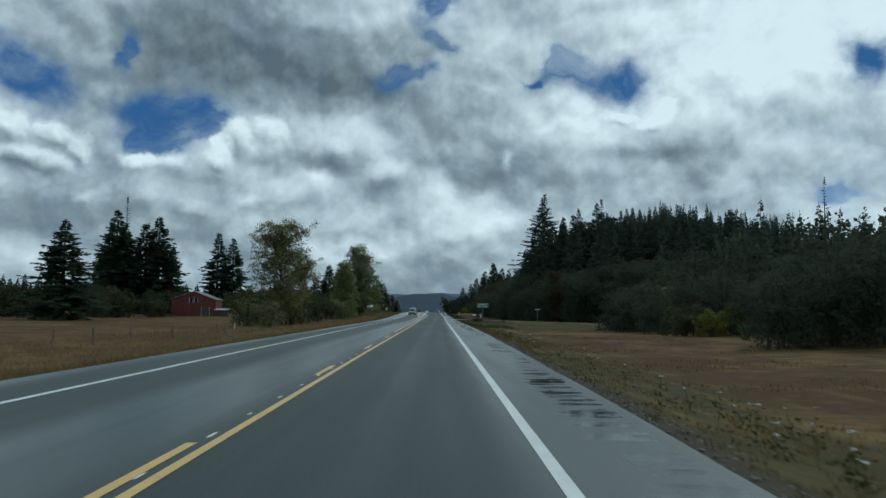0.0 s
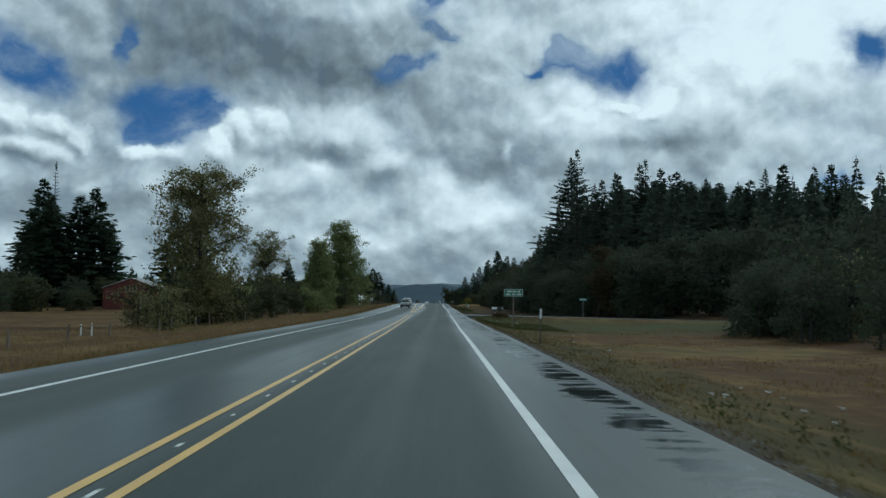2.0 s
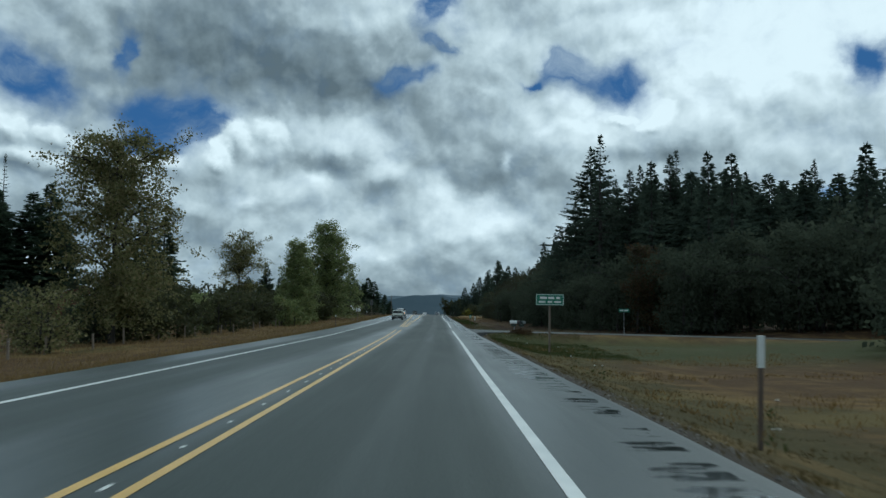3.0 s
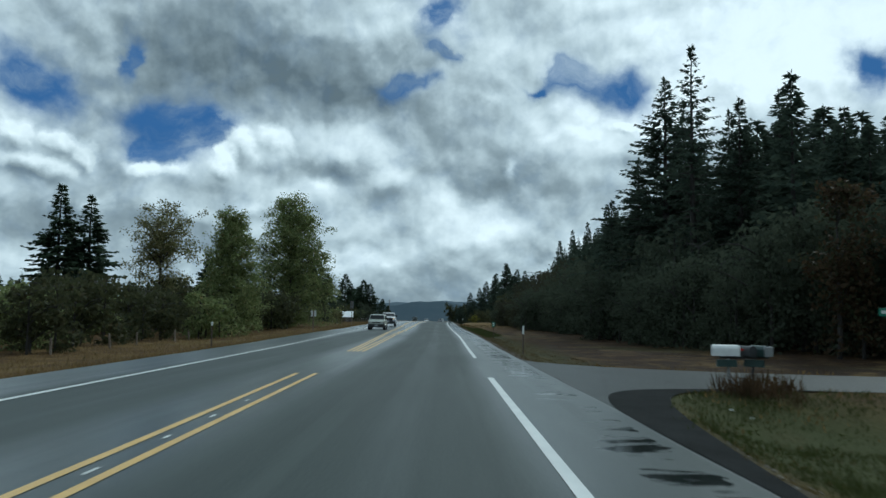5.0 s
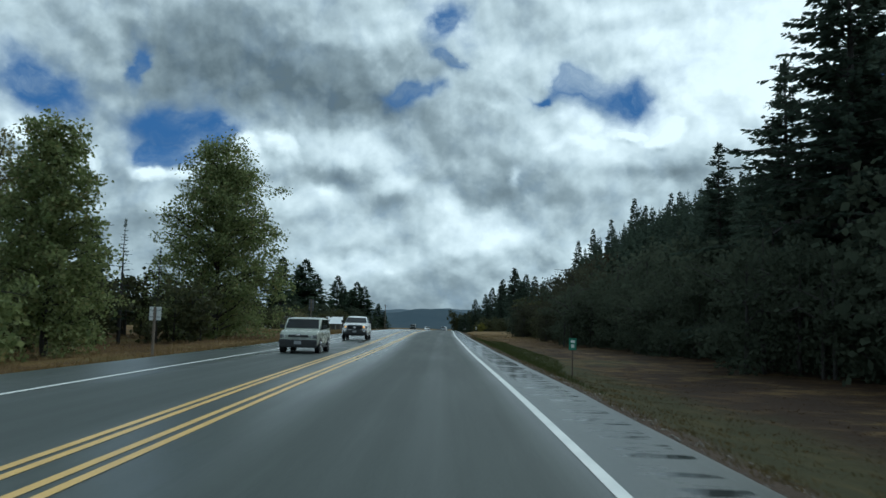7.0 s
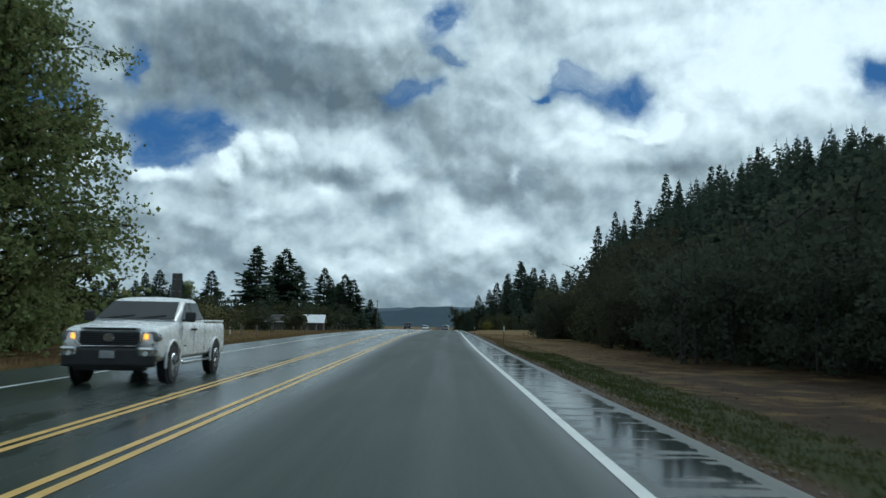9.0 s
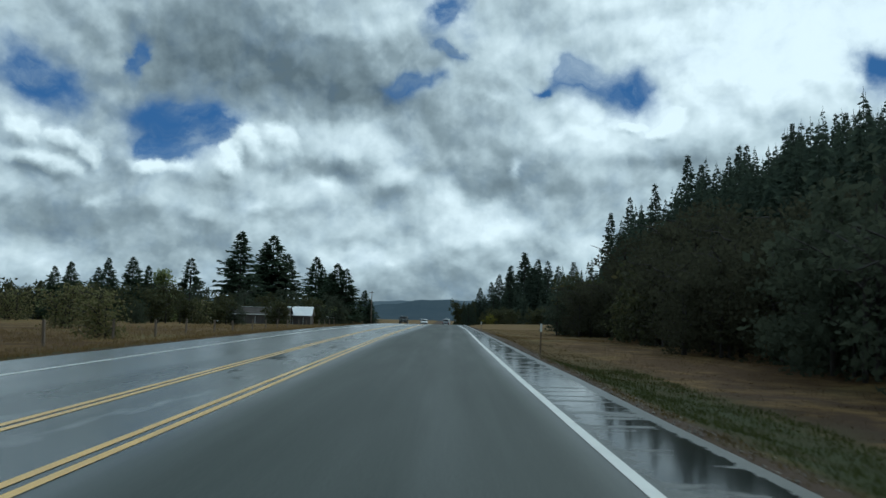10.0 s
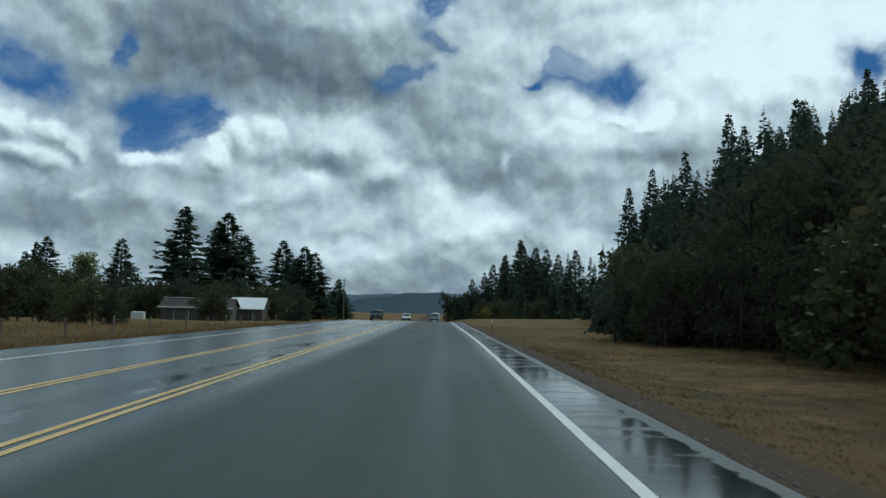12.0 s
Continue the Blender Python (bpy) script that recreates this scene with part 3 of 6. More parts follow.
# small worn pale marks between the centre lines
rng = np.random.RandomState(3)
for k in range(64):
    y0 = 5 + 2.15 * k + rng.uniform(-0.1, 0.1)
    mid = 0.5 if y0 > 55 else 0.75
    strip("worn_mark", lambda y, m=mid: yellow_x(y) * (1 - m) + second_x(y) * m - 0.02, lambda y, m=mid: yellow_x(y) * (1 - m) + second_x(y) * m + 0.03, span(y0, y0 + rng.uniform(0.15, 0.4), 0.2), 0.005, M_WHITE_LINE, road)


# ---------------------------------------------------------------- ground
def ground_material():
    m = bpy.data.materials.new("dry_grass_field")
    m.use_nodes = True
    g = Nodes(m.node_tree)
    co = g.add("ShaderNodeTexCoord").outputs["Object"]
    off = g.add("ShaderNodeAttribute", attribute_name="off_road").outputs["Fac"]
    wide = g.noise(co, 0.06, 4, 0.6)
    mid = g.noise(co, 0.45, 5, 0.65)
    fine = g.noise(co, 9.0, 4, 0.7)
    straw = g.mix(fine, (0.105, 0.066, 0.022), (0.22, 0.145, 0.052))
    brown = g.mix(fine, (0.042, 0.023, 0.009), (0.095, 0.053, 0.019))
    green = g.mix(fine, (0.024, 0.034, 0.010), (0.062, 0.072, 0.023))
    gravel = g.mix(fine, (0.03, 0.025, 0.02), (0.085, 0.072, 0.058))
    col = g.mix(g.smooth(g.math("ADD", g.math("MULTIPLY", wide, 0.5), g.math("MULTIPLY", mid, 0.5)), 0.46, 0.62), brown, straw)
    _, along, _ = g.xyz(co)
    on = g.smooth(along, 145, 190)               # further on the shoulder is broader and of red-brown dirt
    forest_shade = g.mix(fine, (0.014, 0.0075, 0.004), (0.030, 0.0155, 0.007))     # the forest's shade on the field, painted as darker brown ground
    col = g.mix(g.math("MULTIPLY", g.math("MULTIPLY", g.math("MULTIPLY", g.smooth(along, 147, 160), g.smooth(g.xyz(co)[0], 0.0, 3.0)), g.smooth(along, 255, 300, 1.0, 0.0)), g.smooth(mid, 0.42, 0.66, 0.95, 0.35)), col, forest_shade)
    col = g.mix(g.math("MULTIPLY", g.smooth(along, 330, 400), 0.6), col, straw)
    verge = g.smooth(g.math("ADD", off, g.math("MULTIPLY", g.math("SUBTRACT", mid, 0.5), 5.0)), 3.6, 7.0, 0.5, 0.0)
    col = g.mix(g.math("MAXIMUM", verge, g.smooth(wide, 0.56, 0.66, 0.0, 0.45)), col, green)
    late = g.smooth(along, 268, 305)
    rows = g.noise(g.stretch(co, (0.8, 0.10, 1), (3, 1, 0)), 1.0, 4, 0.6)
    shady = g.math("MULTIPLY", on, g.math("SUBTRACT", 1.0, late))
    col = g.mix(g.math("MULTIPLY", g.smooth(rows, 0.54, 0.68, 0.0, 0.5), g.math("SUBTRACT", 1.0, g.math("MULTIPLY", shady, 0.85))), col, straw)          # pale mown rows, fainter where the shade is painted
    lawn = g.mix(fine, (0.018, 0.025, 0.008), (0.044, 0.054, 0.018))
    strip_on = g.math("MULTIPLY", g.math("MULTIPLY", g.smooth(off, 0.9, 1.7), g.smooth(off, 3.6, 6.0, 1.0, 0.0)), g.smooth(along, 200, 245))
    across = g.xyz(co)[0]
    by_lane = g.math("MULTIPLY", g.math("MULTIPLY", g.smooth(along, 112, 128), g.smooth(along, 142, 146, 1.0, 0.0)), g.smooth(across, 4.0, 5.5))
    col = g.mix(g.math("MULTIPLY", by_lane, g.smooth(mid, 0.25, 0.55, 0.45, 0.9)), col, green)      # greener grass along the side road
    col = g.mix(g.math("MULTIPLY", strip_on, g.smooth(mid, 0.3, 0.55)), col, g.mix(late, lawn, g.mix(0.35, brown, straw)))
    dirt = g.mix(fine, (0.035, 0.024, 0.017), (0.095, 0.066, 0.047))
    bare = g.smooth(g.math("ADD", g.math("SUBTRACT", off, g.math("MULTIPLY_ADD", late, 1.0, g.math("MULTIPLY", on, 0.15))), g.math("MULTIPLY", g.math("SUBTRACT", mid, 0.5), 1.8)), 0.2, 1.1, 1.0, 0.0)
    col = g.mix(bare, col, g.mix(on, gravel, dirt))
    bn = g.add("ShaderNodeBump")
    bn.inputs["Strength"].default_value = 0.7
    bn.inputs["Distance"].default_value = 0.08
    g.put(bn.inputs["Height"], g.math("ADD", fine, mid))
    b = g.add("ShaderNodeBsdfPrincipled")
    g.put(b.inputs["Base Color"], col)
    b.inputs["Roughness"].default_value = 0.95
    b.inputs["Specular IOR Level"].default_value = 0.15
    g.put(b.inputs["Normal"], bn.outputs[0])
    o = g.add("ShaderNodeOutputMaterial")
    g.put(o.inputs[0], b.outputs[0])
    return m


def build_ground():
    ys = np.concatenate([[-3000, -1500, -700, -350, -200], np.arange(-120, 480, 1.5), np.arange(480, 900, 10), [950, 1050, 1250, 1600, 2200, 3200, 4500]])
    lx = -np.concatenate([np.arange(0, 14, 0.5), np.geomspace(14, 4000, 60)])[::-1]
    rx = np.concatenate([np.arange(0, 14, 0.5), np.geomspace(14, 4000, 60)])
    el, er = edge_left(ys)[:, None], edge_right(ys)[:, None]
    x = np.concatenate([el + 0.02 + lx[None], (el * 0.5 + er * 0.5), er - 0.02 + rx[None]], 1)
    y = np.repeat(ys[:, None], x.shape[1], 1)
    z = ground_z(x, y)
    far = smoothstep(np.hypot(x, y - 200), 900, 2500)
    z = z * (1 - far) - 8 * far
    c = x.shape[1]
    i, j = np.meshgrid(np.arange(len(ys) - 1), np.arange(c - 1), indexing="ij")
    a = (i * c + j).ravel()
    s = Soup()
    s.add(np.stack([x, y, z], -1).reshape(-1, 3), np.stack([a, a + 1, a + c + 1, a + c], 1))
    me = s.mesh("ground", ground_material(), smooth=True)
    at = me.attributes.new("off_road", "FLOAT", "POINT")
    at.data.foreach_set("value", np.maximum(x - er, el - x).ravel())
    return tagged(new("ground", me), "brown and straw-coloured autumn fields with green verges", "ground", kind="structure")


build_ground()


def build_drive():
    """The narrow paved side road that leaves to the right."""
    xs = np.concatenate([np.arange(2.4, 6, 0.2), np.arange(6, 12, 0.5), np.arange(12, 75, 3.0)])
    t = np.linspace(-1, 1, 9)
    half = np.where(t[None] < 0, 3.0 + flare(xs, True)[:, None], 3.0 + flare(xs, False)[:, None])
    y = DRIVE_Y + half * t[None] + (0.05 * np.clip(xs - 12, 0, 80))[:, None]
    x = np.repeat(xs[:, None], 9, 1)
    z = road_z(y) - 0.004 - 0.012 * np.clip(x - 3, 0, 60) - 0.006 * smoothstep(x, 2.6, 4)
    i, j = np.meshgrid(np.arange(len(xs) - 1), np.arange(8), indexing="ij")
    a = (i * 9 + j).ravel()
    s = Soup()
    s.add(np.stack([x, y, z], -1).reshape(-1, 3), np.stack([a, a + 9, a + 10, a + 1], 1))
    mat = material("old_wet_asphalt", (0.014, 0.018, 0.017), (0.034, 0.040, 0.038), 0.45, 0.8, 25, 0.3, spec=0.14)
    return tagged(part("side_road", s, mat, None), "narrow cracked wet asphalt side road", "road", kind="structure")


side_road = build_drive()


def apron():
    """The dark newer asphalt that rounds the near corner of the side road."""
    ys = np.arange(130.5, 145.6, 0.3)
    xs = np.arange(2.6, 12, 0.02)
    outer = np.interp(DRIVE_Y - ys, (3.0 + flare(xs, True))[::-1], xs[::-1])
    inner = np.minimum(np.maximum(edge_right(ys) + 0.02, outer - np.interp(ys, [130, 139, 145.6], [0.3, 0.95, 1.5])), outer - 0.02)
    s = Soup()
    n = len(ys)
    t = np.linspace(0, 1, 4)
    x = inner[:, None] * (1 - t) + outer[:, None] * t
    y = np.repeat(ys[:, None], 4, 1)
    z = road_z(y) + 0.006 - 0.012 * np.clip(x - 3, 0, 60) - 0.006 * smoothstep(x, 2.6, 4)
    i, j = np.meshgrid(np.arange(n - 1), np.arange(3), indexing="ij")
    a = (i * 4 + j).ravel()
    s.add(np.stack([x, y, z], -1).reshape(-1, 3), np.stack([a, a + 1, a + 5, a + 4], 1))
    part("apron", s, material("new_dark_asphalt", (0.007, 0.008, 0.008), (0.017, 0.019, 0.019), 0.85, 1.2, 40, 0.5, spec=0.05), side_road, "dark newer asphalt apron")


apron()


def crack(pts, width, seed):
    """A dark wandering crack in the side road."""
    rng = np.random.RandomState(seed)
    pts = np.array(pts, float)
    t = np.linspace(0, len(pts) - 1, 26)
    x, y = np.interp(t, np.arange(len(pts)), pts[:, 0]) + rng.normal(0, 0.03, 26), np.interp(t, np.arange(len(pts)), pts[:, 1]) + rng.normal(0, 0.03, 26)
    w = width * rng.uniform(0.3, 1.0, 26)
    d = unit(np.c_[np.gradient(x), np.gradient(y)])
    z = road_z(y) + 0.006 - 0.012 * np.clip(x - 3, 0, 60)
    z = np.where(x < 3.4, np.maximum(z, road_z(y) + 0.006), z)
    s = Soup()
    s.add(np.concatenate([np.c_[x - d[:, 1] * w, y + d[:, 0] * w, z], np.c_[x + d[:, 1] * w, y - d[:, 0] * w, z]]), np.stack([np.arange(25), np.arange(25) + 26, np.arange(25) + 27, np.arange(25) + 1], 1))
    part("crack", s, M_BLACK, side_road)


crack([(3.35, 144.2), (3.42, 147), (3.36, 150), (3.3, 153.5)], 0.05, 1)
crack([(3.4, 147.9), (4.6, 147.6), (6.2, 147.3), (8.5, 147.5)], 0.035, 2)
crack([(3.4, 151.4), (5.2, 150.3), (8.0, 149.8), (11, 150)], 0.04, 3)
crack([(4.2, 145.0), (4.6, 147.0), (5.0, 150.0)], 0.025, 4)


# ---------------------------------------------------------------- trees
def conifer_meshes(h, r, seed, bare=0.05, thick=1.0, gap=0.5, spray=0.8, power=0.8, mat=None, boughs=True):
    """Trunk and crown of a fir: whorls of drooping boughs set with hanging sprays."""
    rng = np.random.RandomState(seed)
    trunk, crown = Soup(), Soup()
    zs = np.linspace(-0.6, h * 0.97, 9)
    lean = np.cumsum(rng.normal(0, 0.02, (9, 2)), 0) * h * 0.05
    tube(trunk, np.c_[lean, zs], np.linspace(h * 0.014 + 0.08, 0.03, 9), 7)
    z = h * bare
    while z < h * 0.985:
        f = (z - h * bare) / (h * (1 - bare))
        reach = r * (1 - f) ** power * (0.45 + 0.55 * min(1, f / 0.12 + 0.3)) * rng.uniform(0.85, 1.1)
        for _ in range(rng.randint(5, 8)):
            L = max(0.3, reach * rng.uniform(0.5, 1.2))
            az = rng.uniform(0, 2 * np.pi)
            out = np.array([np.cos(az), np.sin(az), 0])
            rise = rng.uniform(-0.05, 0.2) + 0.4 * f
            sag = rng.uniform(0.25, 0.55) * (1 - 0.6 * f)
            u = np.linspace(0, 1, 5)
            bough = np.c_[np.outer(u * L, out[:2]), z + L * (rise * u - sag * u ** 2) + 0.08 * L * u ** 4]
            if boughs:
                tube(trunk, bough, np.linspace(0.012 * L + 0.015, 0.008, 5), 3)
            n = int(max(6, L * 10 * thick))
            k = rng.uniform(0.08, 1.0, n) ** 0.75
            p = np.stack([np.interp(k, u, bough[:, c]) for c in range(3)], 1)
            side = np.array([-out[1], out[0], 0])
            sgn = rng.choice([-1, 1], n)[:, None]
            way = unit(out * rng.uniform(0.45, 1.0, n)[:, None] + side * sgn * rng.uniform(0.2, 1.1, n)[:, None] + np.array([0, 0, 1]) * rng.uniform(-0.7, 0.15, n)[:, None])
            size = spray * (0.5 + 0.6 * (1 - k)) * rng.uniform(0.7, 1.3, n) * (0.5 + 0.5 * min(1, L / 2.5))
            blades(crown, p, way, size, size * rng.uniform(0.3, 0.5, n), rng)
        z += gap * rng.uniform(0.7, 1.3) * (1 - 0.4 * f)
    n = 24
    blades(crown, np.c_[lean[-1, 0] + rng.normal(0, 0.04, n), lean[-1, 1] + rng.normal(0, 0.04, n), h * rng.uniform(0.93, 0.985, n)],
           unit(np.c_[rng.normal(0, 0.6, (n, 2)), np.full(n, 1.0)]), 0.7, 0.2, rng)
    return trunk.mesh("trunk", M_BARK), crown.mesh("crown", mat or M_FIR)


def broadleaf_meshes(h, r, seed, mat, trunk_part=0.22, leaves=7000, leaf=0.34, limbs=16, slim=1.0, clump=0.75, stems=1, full=0.0, widest=0.45, twigs=7, cone=False):
    """Trunk with limbs, and a crown of leaf clumps on the limbs' twigs; full: how much of the inside is leafy as well."""
    rng = np.random.RandomState(seed)
    trunk, crown = Soup(), Soup()
    spots = []
    for s in range(stems):
        foot = np.array([0.0, 0.0]) if stems == 1 else rng.normal(0, 0.35 * r, 2)
        tall = h * (1 if s == 0 else rng.uniform(0.6, 0.95))
        zs = np.linspace(-0.5, tall * 0.93, 8)
        wob = foot + np.cumsum(rng.normal(0, 0.05, (8, 2)), 0) * tall * 0.06
        wob[0] = foot
        tube(trunk, np.c_[wob, zs], np.linspace(tall * 0.014 + 0.04, 0.03, 8), 7)
        for _ in range(max(4, limbs // stems)):
            f = rng.uniform(trunk_part, 0.92)
            z0 = tall * f
            base = np.array([np.interp(z0, zs, wob[:, 0]), np.interp(z0, zs, wob[:, 1]), z0])
            g = (f - trunk_part) / (1 - trunk_part)
            shape = ((0.8 if cone else 0.55) + (0.2 if cone else 0.45) * g / widest) if g < widest else (max(0.05, (1.04 - g) / (1.04 - widest)) ** 0.64 if cone else np.sqrt(max(0.03, 1 - ((g - widest) / (1.02 - widest)) ** 2)))
            reach = r * shape * (rng.uniform(0.7, 1.0) if cone else rng.uniform(0.6, 1.1))
            az = rng.uniform(0, 2 * np.pi)
            out = np.array([np.cos(az), np.sin(az), rng.uniform(0.25, 0.9) * slim])
            end = base + out * reach
            end[2] = min(end[2], tall * rng.uniform(0.93, 1.0))
            u = np.linspace(0, 1, 5)[:, None]
            line = base * (1 - u) + end * u + np.array([0, 0, 0.12 * reach]) * np.sin(np.pi * u) + rng.normal(0, 0.04 * reach, (5, 3)) * np.sin(np.pi * u)
            tube(trunk, line, np.linspace(0.016 * reach + 0.025, 0.015, 5), 4)
            for _ in range(twigs):
                k = rng.uniform(0.15, 1.0)
                p = np.array([np.interp(k, u[:, 0], line[:, c]) for c in range(3)])
                q = p + rng.normal(0, (0.2 if not cone else 0.12) * r, 3) * np.array([1, 1, 0.9])
                q[2] = min(max(q[2], 0.06 * h), h)
                tube(trunk, np.stack([p, (p + q) / 2 + rng.normal(0, 0.06, 3), q]), [0.025, 0.016, 0.008], 3)
                spots.append((p + q) / 2)
                spots.append(q)
    spots = np.array(spots)
    if full:
        n = int(len(spots) * full)
        g = rng.uniform(0.02, 0.85, n)
        taper = np.clip((1.04 - g) / 0.8, 0.05, 1) ** 0.72 if cone else np.sqrt(np.clip(1 - (g - 0.25) ** 2 / 0.5, 0.1, 1))
        a, rad = rng.uniform(0, 6.283, n), r * 0.95 * np.sqrt(rng.uniform(0.05, 1, n)) * taper
        spots = np.concatenate([spots, np.c_[rad * np.cos(a), rad * np.sin(a), g * h]])
    c = spots[rng.randint(0, len(spots), leaves)]
    p = c + rng.normal(0, clump * 0.5, (leaves, 3)) * np.array([1, 1, 0.75])
    p[:, 2] = np.maximum(p[:, 2], 0.1)
    way = unit(rng.normal(size=(leaves, 3)) + np.array([0, 0, -0.4]))
    size = leaf * rng.uniform(0.6, 1.4, leaves)
    blades(crown, p, way, size, size * rng.uniform(0.55, 0.8, leaves), rng)
    return trunk.mesh("trunk", M_BARK), crown.mesh("crown", mat)


def tree(name, meshes, label, category, group):
    t = thing(name, label, category, group)
    part("trunk", meshes[0], None, t)
    part("crown", meshes[1], None, t)
    return t


def plant(proto, x, y, scale=1.0, turn=0.0, widen=1.0):
    z = float(ground_z(x, y))
    c = copy_thing(proto, pose(x, y, z, 0, 0, turn))
    c.scale = (scale * widen, scale * widen, scale)
    return c


def drop_proto(t):
    for o in (*t.children_recursive, t):
        bpy.data.objects.remove(o)


EDGE, FIELD, BACK = "firs of the forest edge", "firs in the fields", "firs inside the forest"
big_firs = [tree("fir_tree", conifer_meshes(30, 10.5, 11, thick=0.95, power=0.95, gap=0.55), "huge dark fir with broad drooping boughs", "tree", EDGE),
            tree("fir_tree", conifer_meshes(30, 7.6, 12, thick=0.95, power=0.85), "tall dense dark green fir", "tree", EDGE),
            tree("fir_tree", conifer_meshes(30, 7.4, 13, bare=0.12, thick=0.65, gap=0.85, power=0.95), "tall thin fir with open crown", "tree", EDGE)]
mid_firs = [tree("fir_tree", conifer_meshes(30, 8.0, 14, thick=0.30, gap=0.8, spray=1.7, power=0.9, boughs=False), "dark green fir crowded in the forest", "tree", BACK),
            tree("fir_tree", conifer_meshes(30, 6.6, 15, thick=0.34, gap=0.8, spray=1.6, power=0.85, boughs=False), "slender dark fir crowded in the forest", "tree", BACK)]
field_firs = [tree("fir_tree", conifer_meshes(26, 7.4, 21, bare=0.02, thick=0.9, gap=0.55, spray=1.25, mat=M_FIR_LEFT, power=0.95, boughs=False), "broad dark green fir standing in the field", "tree", FIELD),
              tree("fir_tree", conifer_meshes(26, 5.6, 22, thick=0.85, gap=0.55, spray=1.2, mat=M_FIR_LEFT, power=0.85, boughs=False), "narrow dark green fir standing in the field", "tree", FIELD)]

far_firs = [tree("fir_tree", conifer_meshes(26, 8.0, 23, thick=0.42, gap=0.7, spray=1.7, mat=M_FIR_LEFT, power=0.95, boughs=False), "broad dark green fir standing in the field", "tree", FIELD),
            tree("fir_tree", conifer_meshes(26, 5.6, 24, thick=0.5, gap=0.65, spray=1.5, mat=M_FIR_LEFT, power=0.85, boughs=False), "narrow dark green fir standing in the field", "tree", FIELD)]

# the big firs at the corner of the forest
for x, y, top, k, w in ((30.8, 234.6, 34.8, 0, 1.15), (29.2, 218, 33.6, 2, 1.0), (46.7, 235, 33.8, 1, 1.0), (43, 244, 33, 0, 0.9), (55, 240, 32, 2, 1.0), (48.5, 237, 35, 2, 0.9), (34, 216, 27, 1, 1.1),
                        (63, 238, 31, 1, 0.9), (76.6, 237, 33.5, 0, 0.8), (29, 242, 25, 1, 1.1), (39, 250, 31, 0, 0.9), (28, 256, 21, 1, 1.1), (85, 230, 31, 1, 0.9)):
    plant(big_firs[k], x, y, (top - float(ground_z(x, y))) / 30, 57 * x % 360, w)
# those behind them fill the wood
rng = np.random.RandomState(5)
for i in range(40):
    x, y = rng.uniform(28, 74), rng.uniform(176, 345)
    if x < 33 and y < 225:
        x += 14
    top = 27 if y < 250 else 19 + 0.25 * (x - 28)
    plant(mid_firs[i % 2], x, y, rng.uniform(0.7, 1.0) * top / 30, rng.uniform(0, 360), rng.uniform(0.95, 1.2))
# a close row stands between the tall ones, so that no sky shows below their tops
for x0, y0, low, high in ((35, 241, 27.0, 30.0), (40, 228, 25.0, 29.0), (44, 214, 22.0, 26.5)):
    for i in range(13):
        x, y = x0 + 3.6 * i + rng.uniform(-0.8, 0.8), y0 + 4 * math.sin(i * 2.3)
        plant(mid_firs[i % 2], x, y, (rng.uniform(low, high) - float(ground_z(x, y))) / 30, rng.uniform(0, 360), rng.uniform(1.3, 1.6))
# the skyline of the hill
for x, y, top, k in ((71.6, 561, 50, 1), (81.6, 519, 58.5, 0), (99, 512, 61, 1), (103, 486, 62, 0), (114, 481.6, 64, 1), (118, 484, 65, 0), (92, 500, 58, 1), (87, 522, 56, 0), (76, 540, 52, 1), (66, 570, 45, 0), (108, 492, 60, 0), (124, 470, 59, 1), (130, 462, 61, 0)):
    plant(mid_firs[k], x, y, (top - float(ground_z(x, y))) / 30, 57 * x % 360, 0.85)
# firs across the field to the left
for x, y, top, k, w in ((-86, 186, 21, 0, 1.5), (-93, 268, 31, 0, 1.3), (-98, 270, 29, 1, 1.5), (-102, 262, 28, 0, 1.2), (-106, 266, 33, 1, 1.3), (-110, 272, 29, 0, 1.2), (-87, 265, 21, 1, 1.0),
                        (-80.5, 296, 28.5, 1, 1.15), (-76.3, 301, 27, 1, 1.15), (-40, 266, 12, 1, 1.2), (-70.4, 523.8, 29.3, 0, 1.0), (-64, 546.5, 30.5, 0, 1.1), (-67, 548, 28, 1, 1.2), (-60, 552, 24, 0, 1.2),
                        (-54, 585, 25.5, 0, 1.0), (-50, 578, 20, 1, 1.3), (-39.8, 544.7, 20.4, 0, 1.1), (-36, 541, 18.2, 1, 1.3), (-43, 552, 17, 0, 1.3), (-85.2, 517.4, 19.3, 1, 1.2), (-101, 508, 18.6, 1, 1.2),
                        (-92, 446, 13, 0, 0.9), (-87, 450, 12, 1, 1.1), (-82, 444, 14, 0, 0.8), (-77, 450, 11, 1, 1.1), (-73, 446, 12.5, 0, 0.8), (-98, 450, 12, 0, 0.9), (-31, 560, 11, 0, 1.2), (-26, 530, 7, 0, 1.2), (-75, 540, 18, 0, 1.2)):
    plant((far_firs if y > 400 else field_firs)[k], x, y, (top - float(ground_z(x, y))) / 26, 73 * x % 360, w * (1.5 if y > 400 else 1.25))
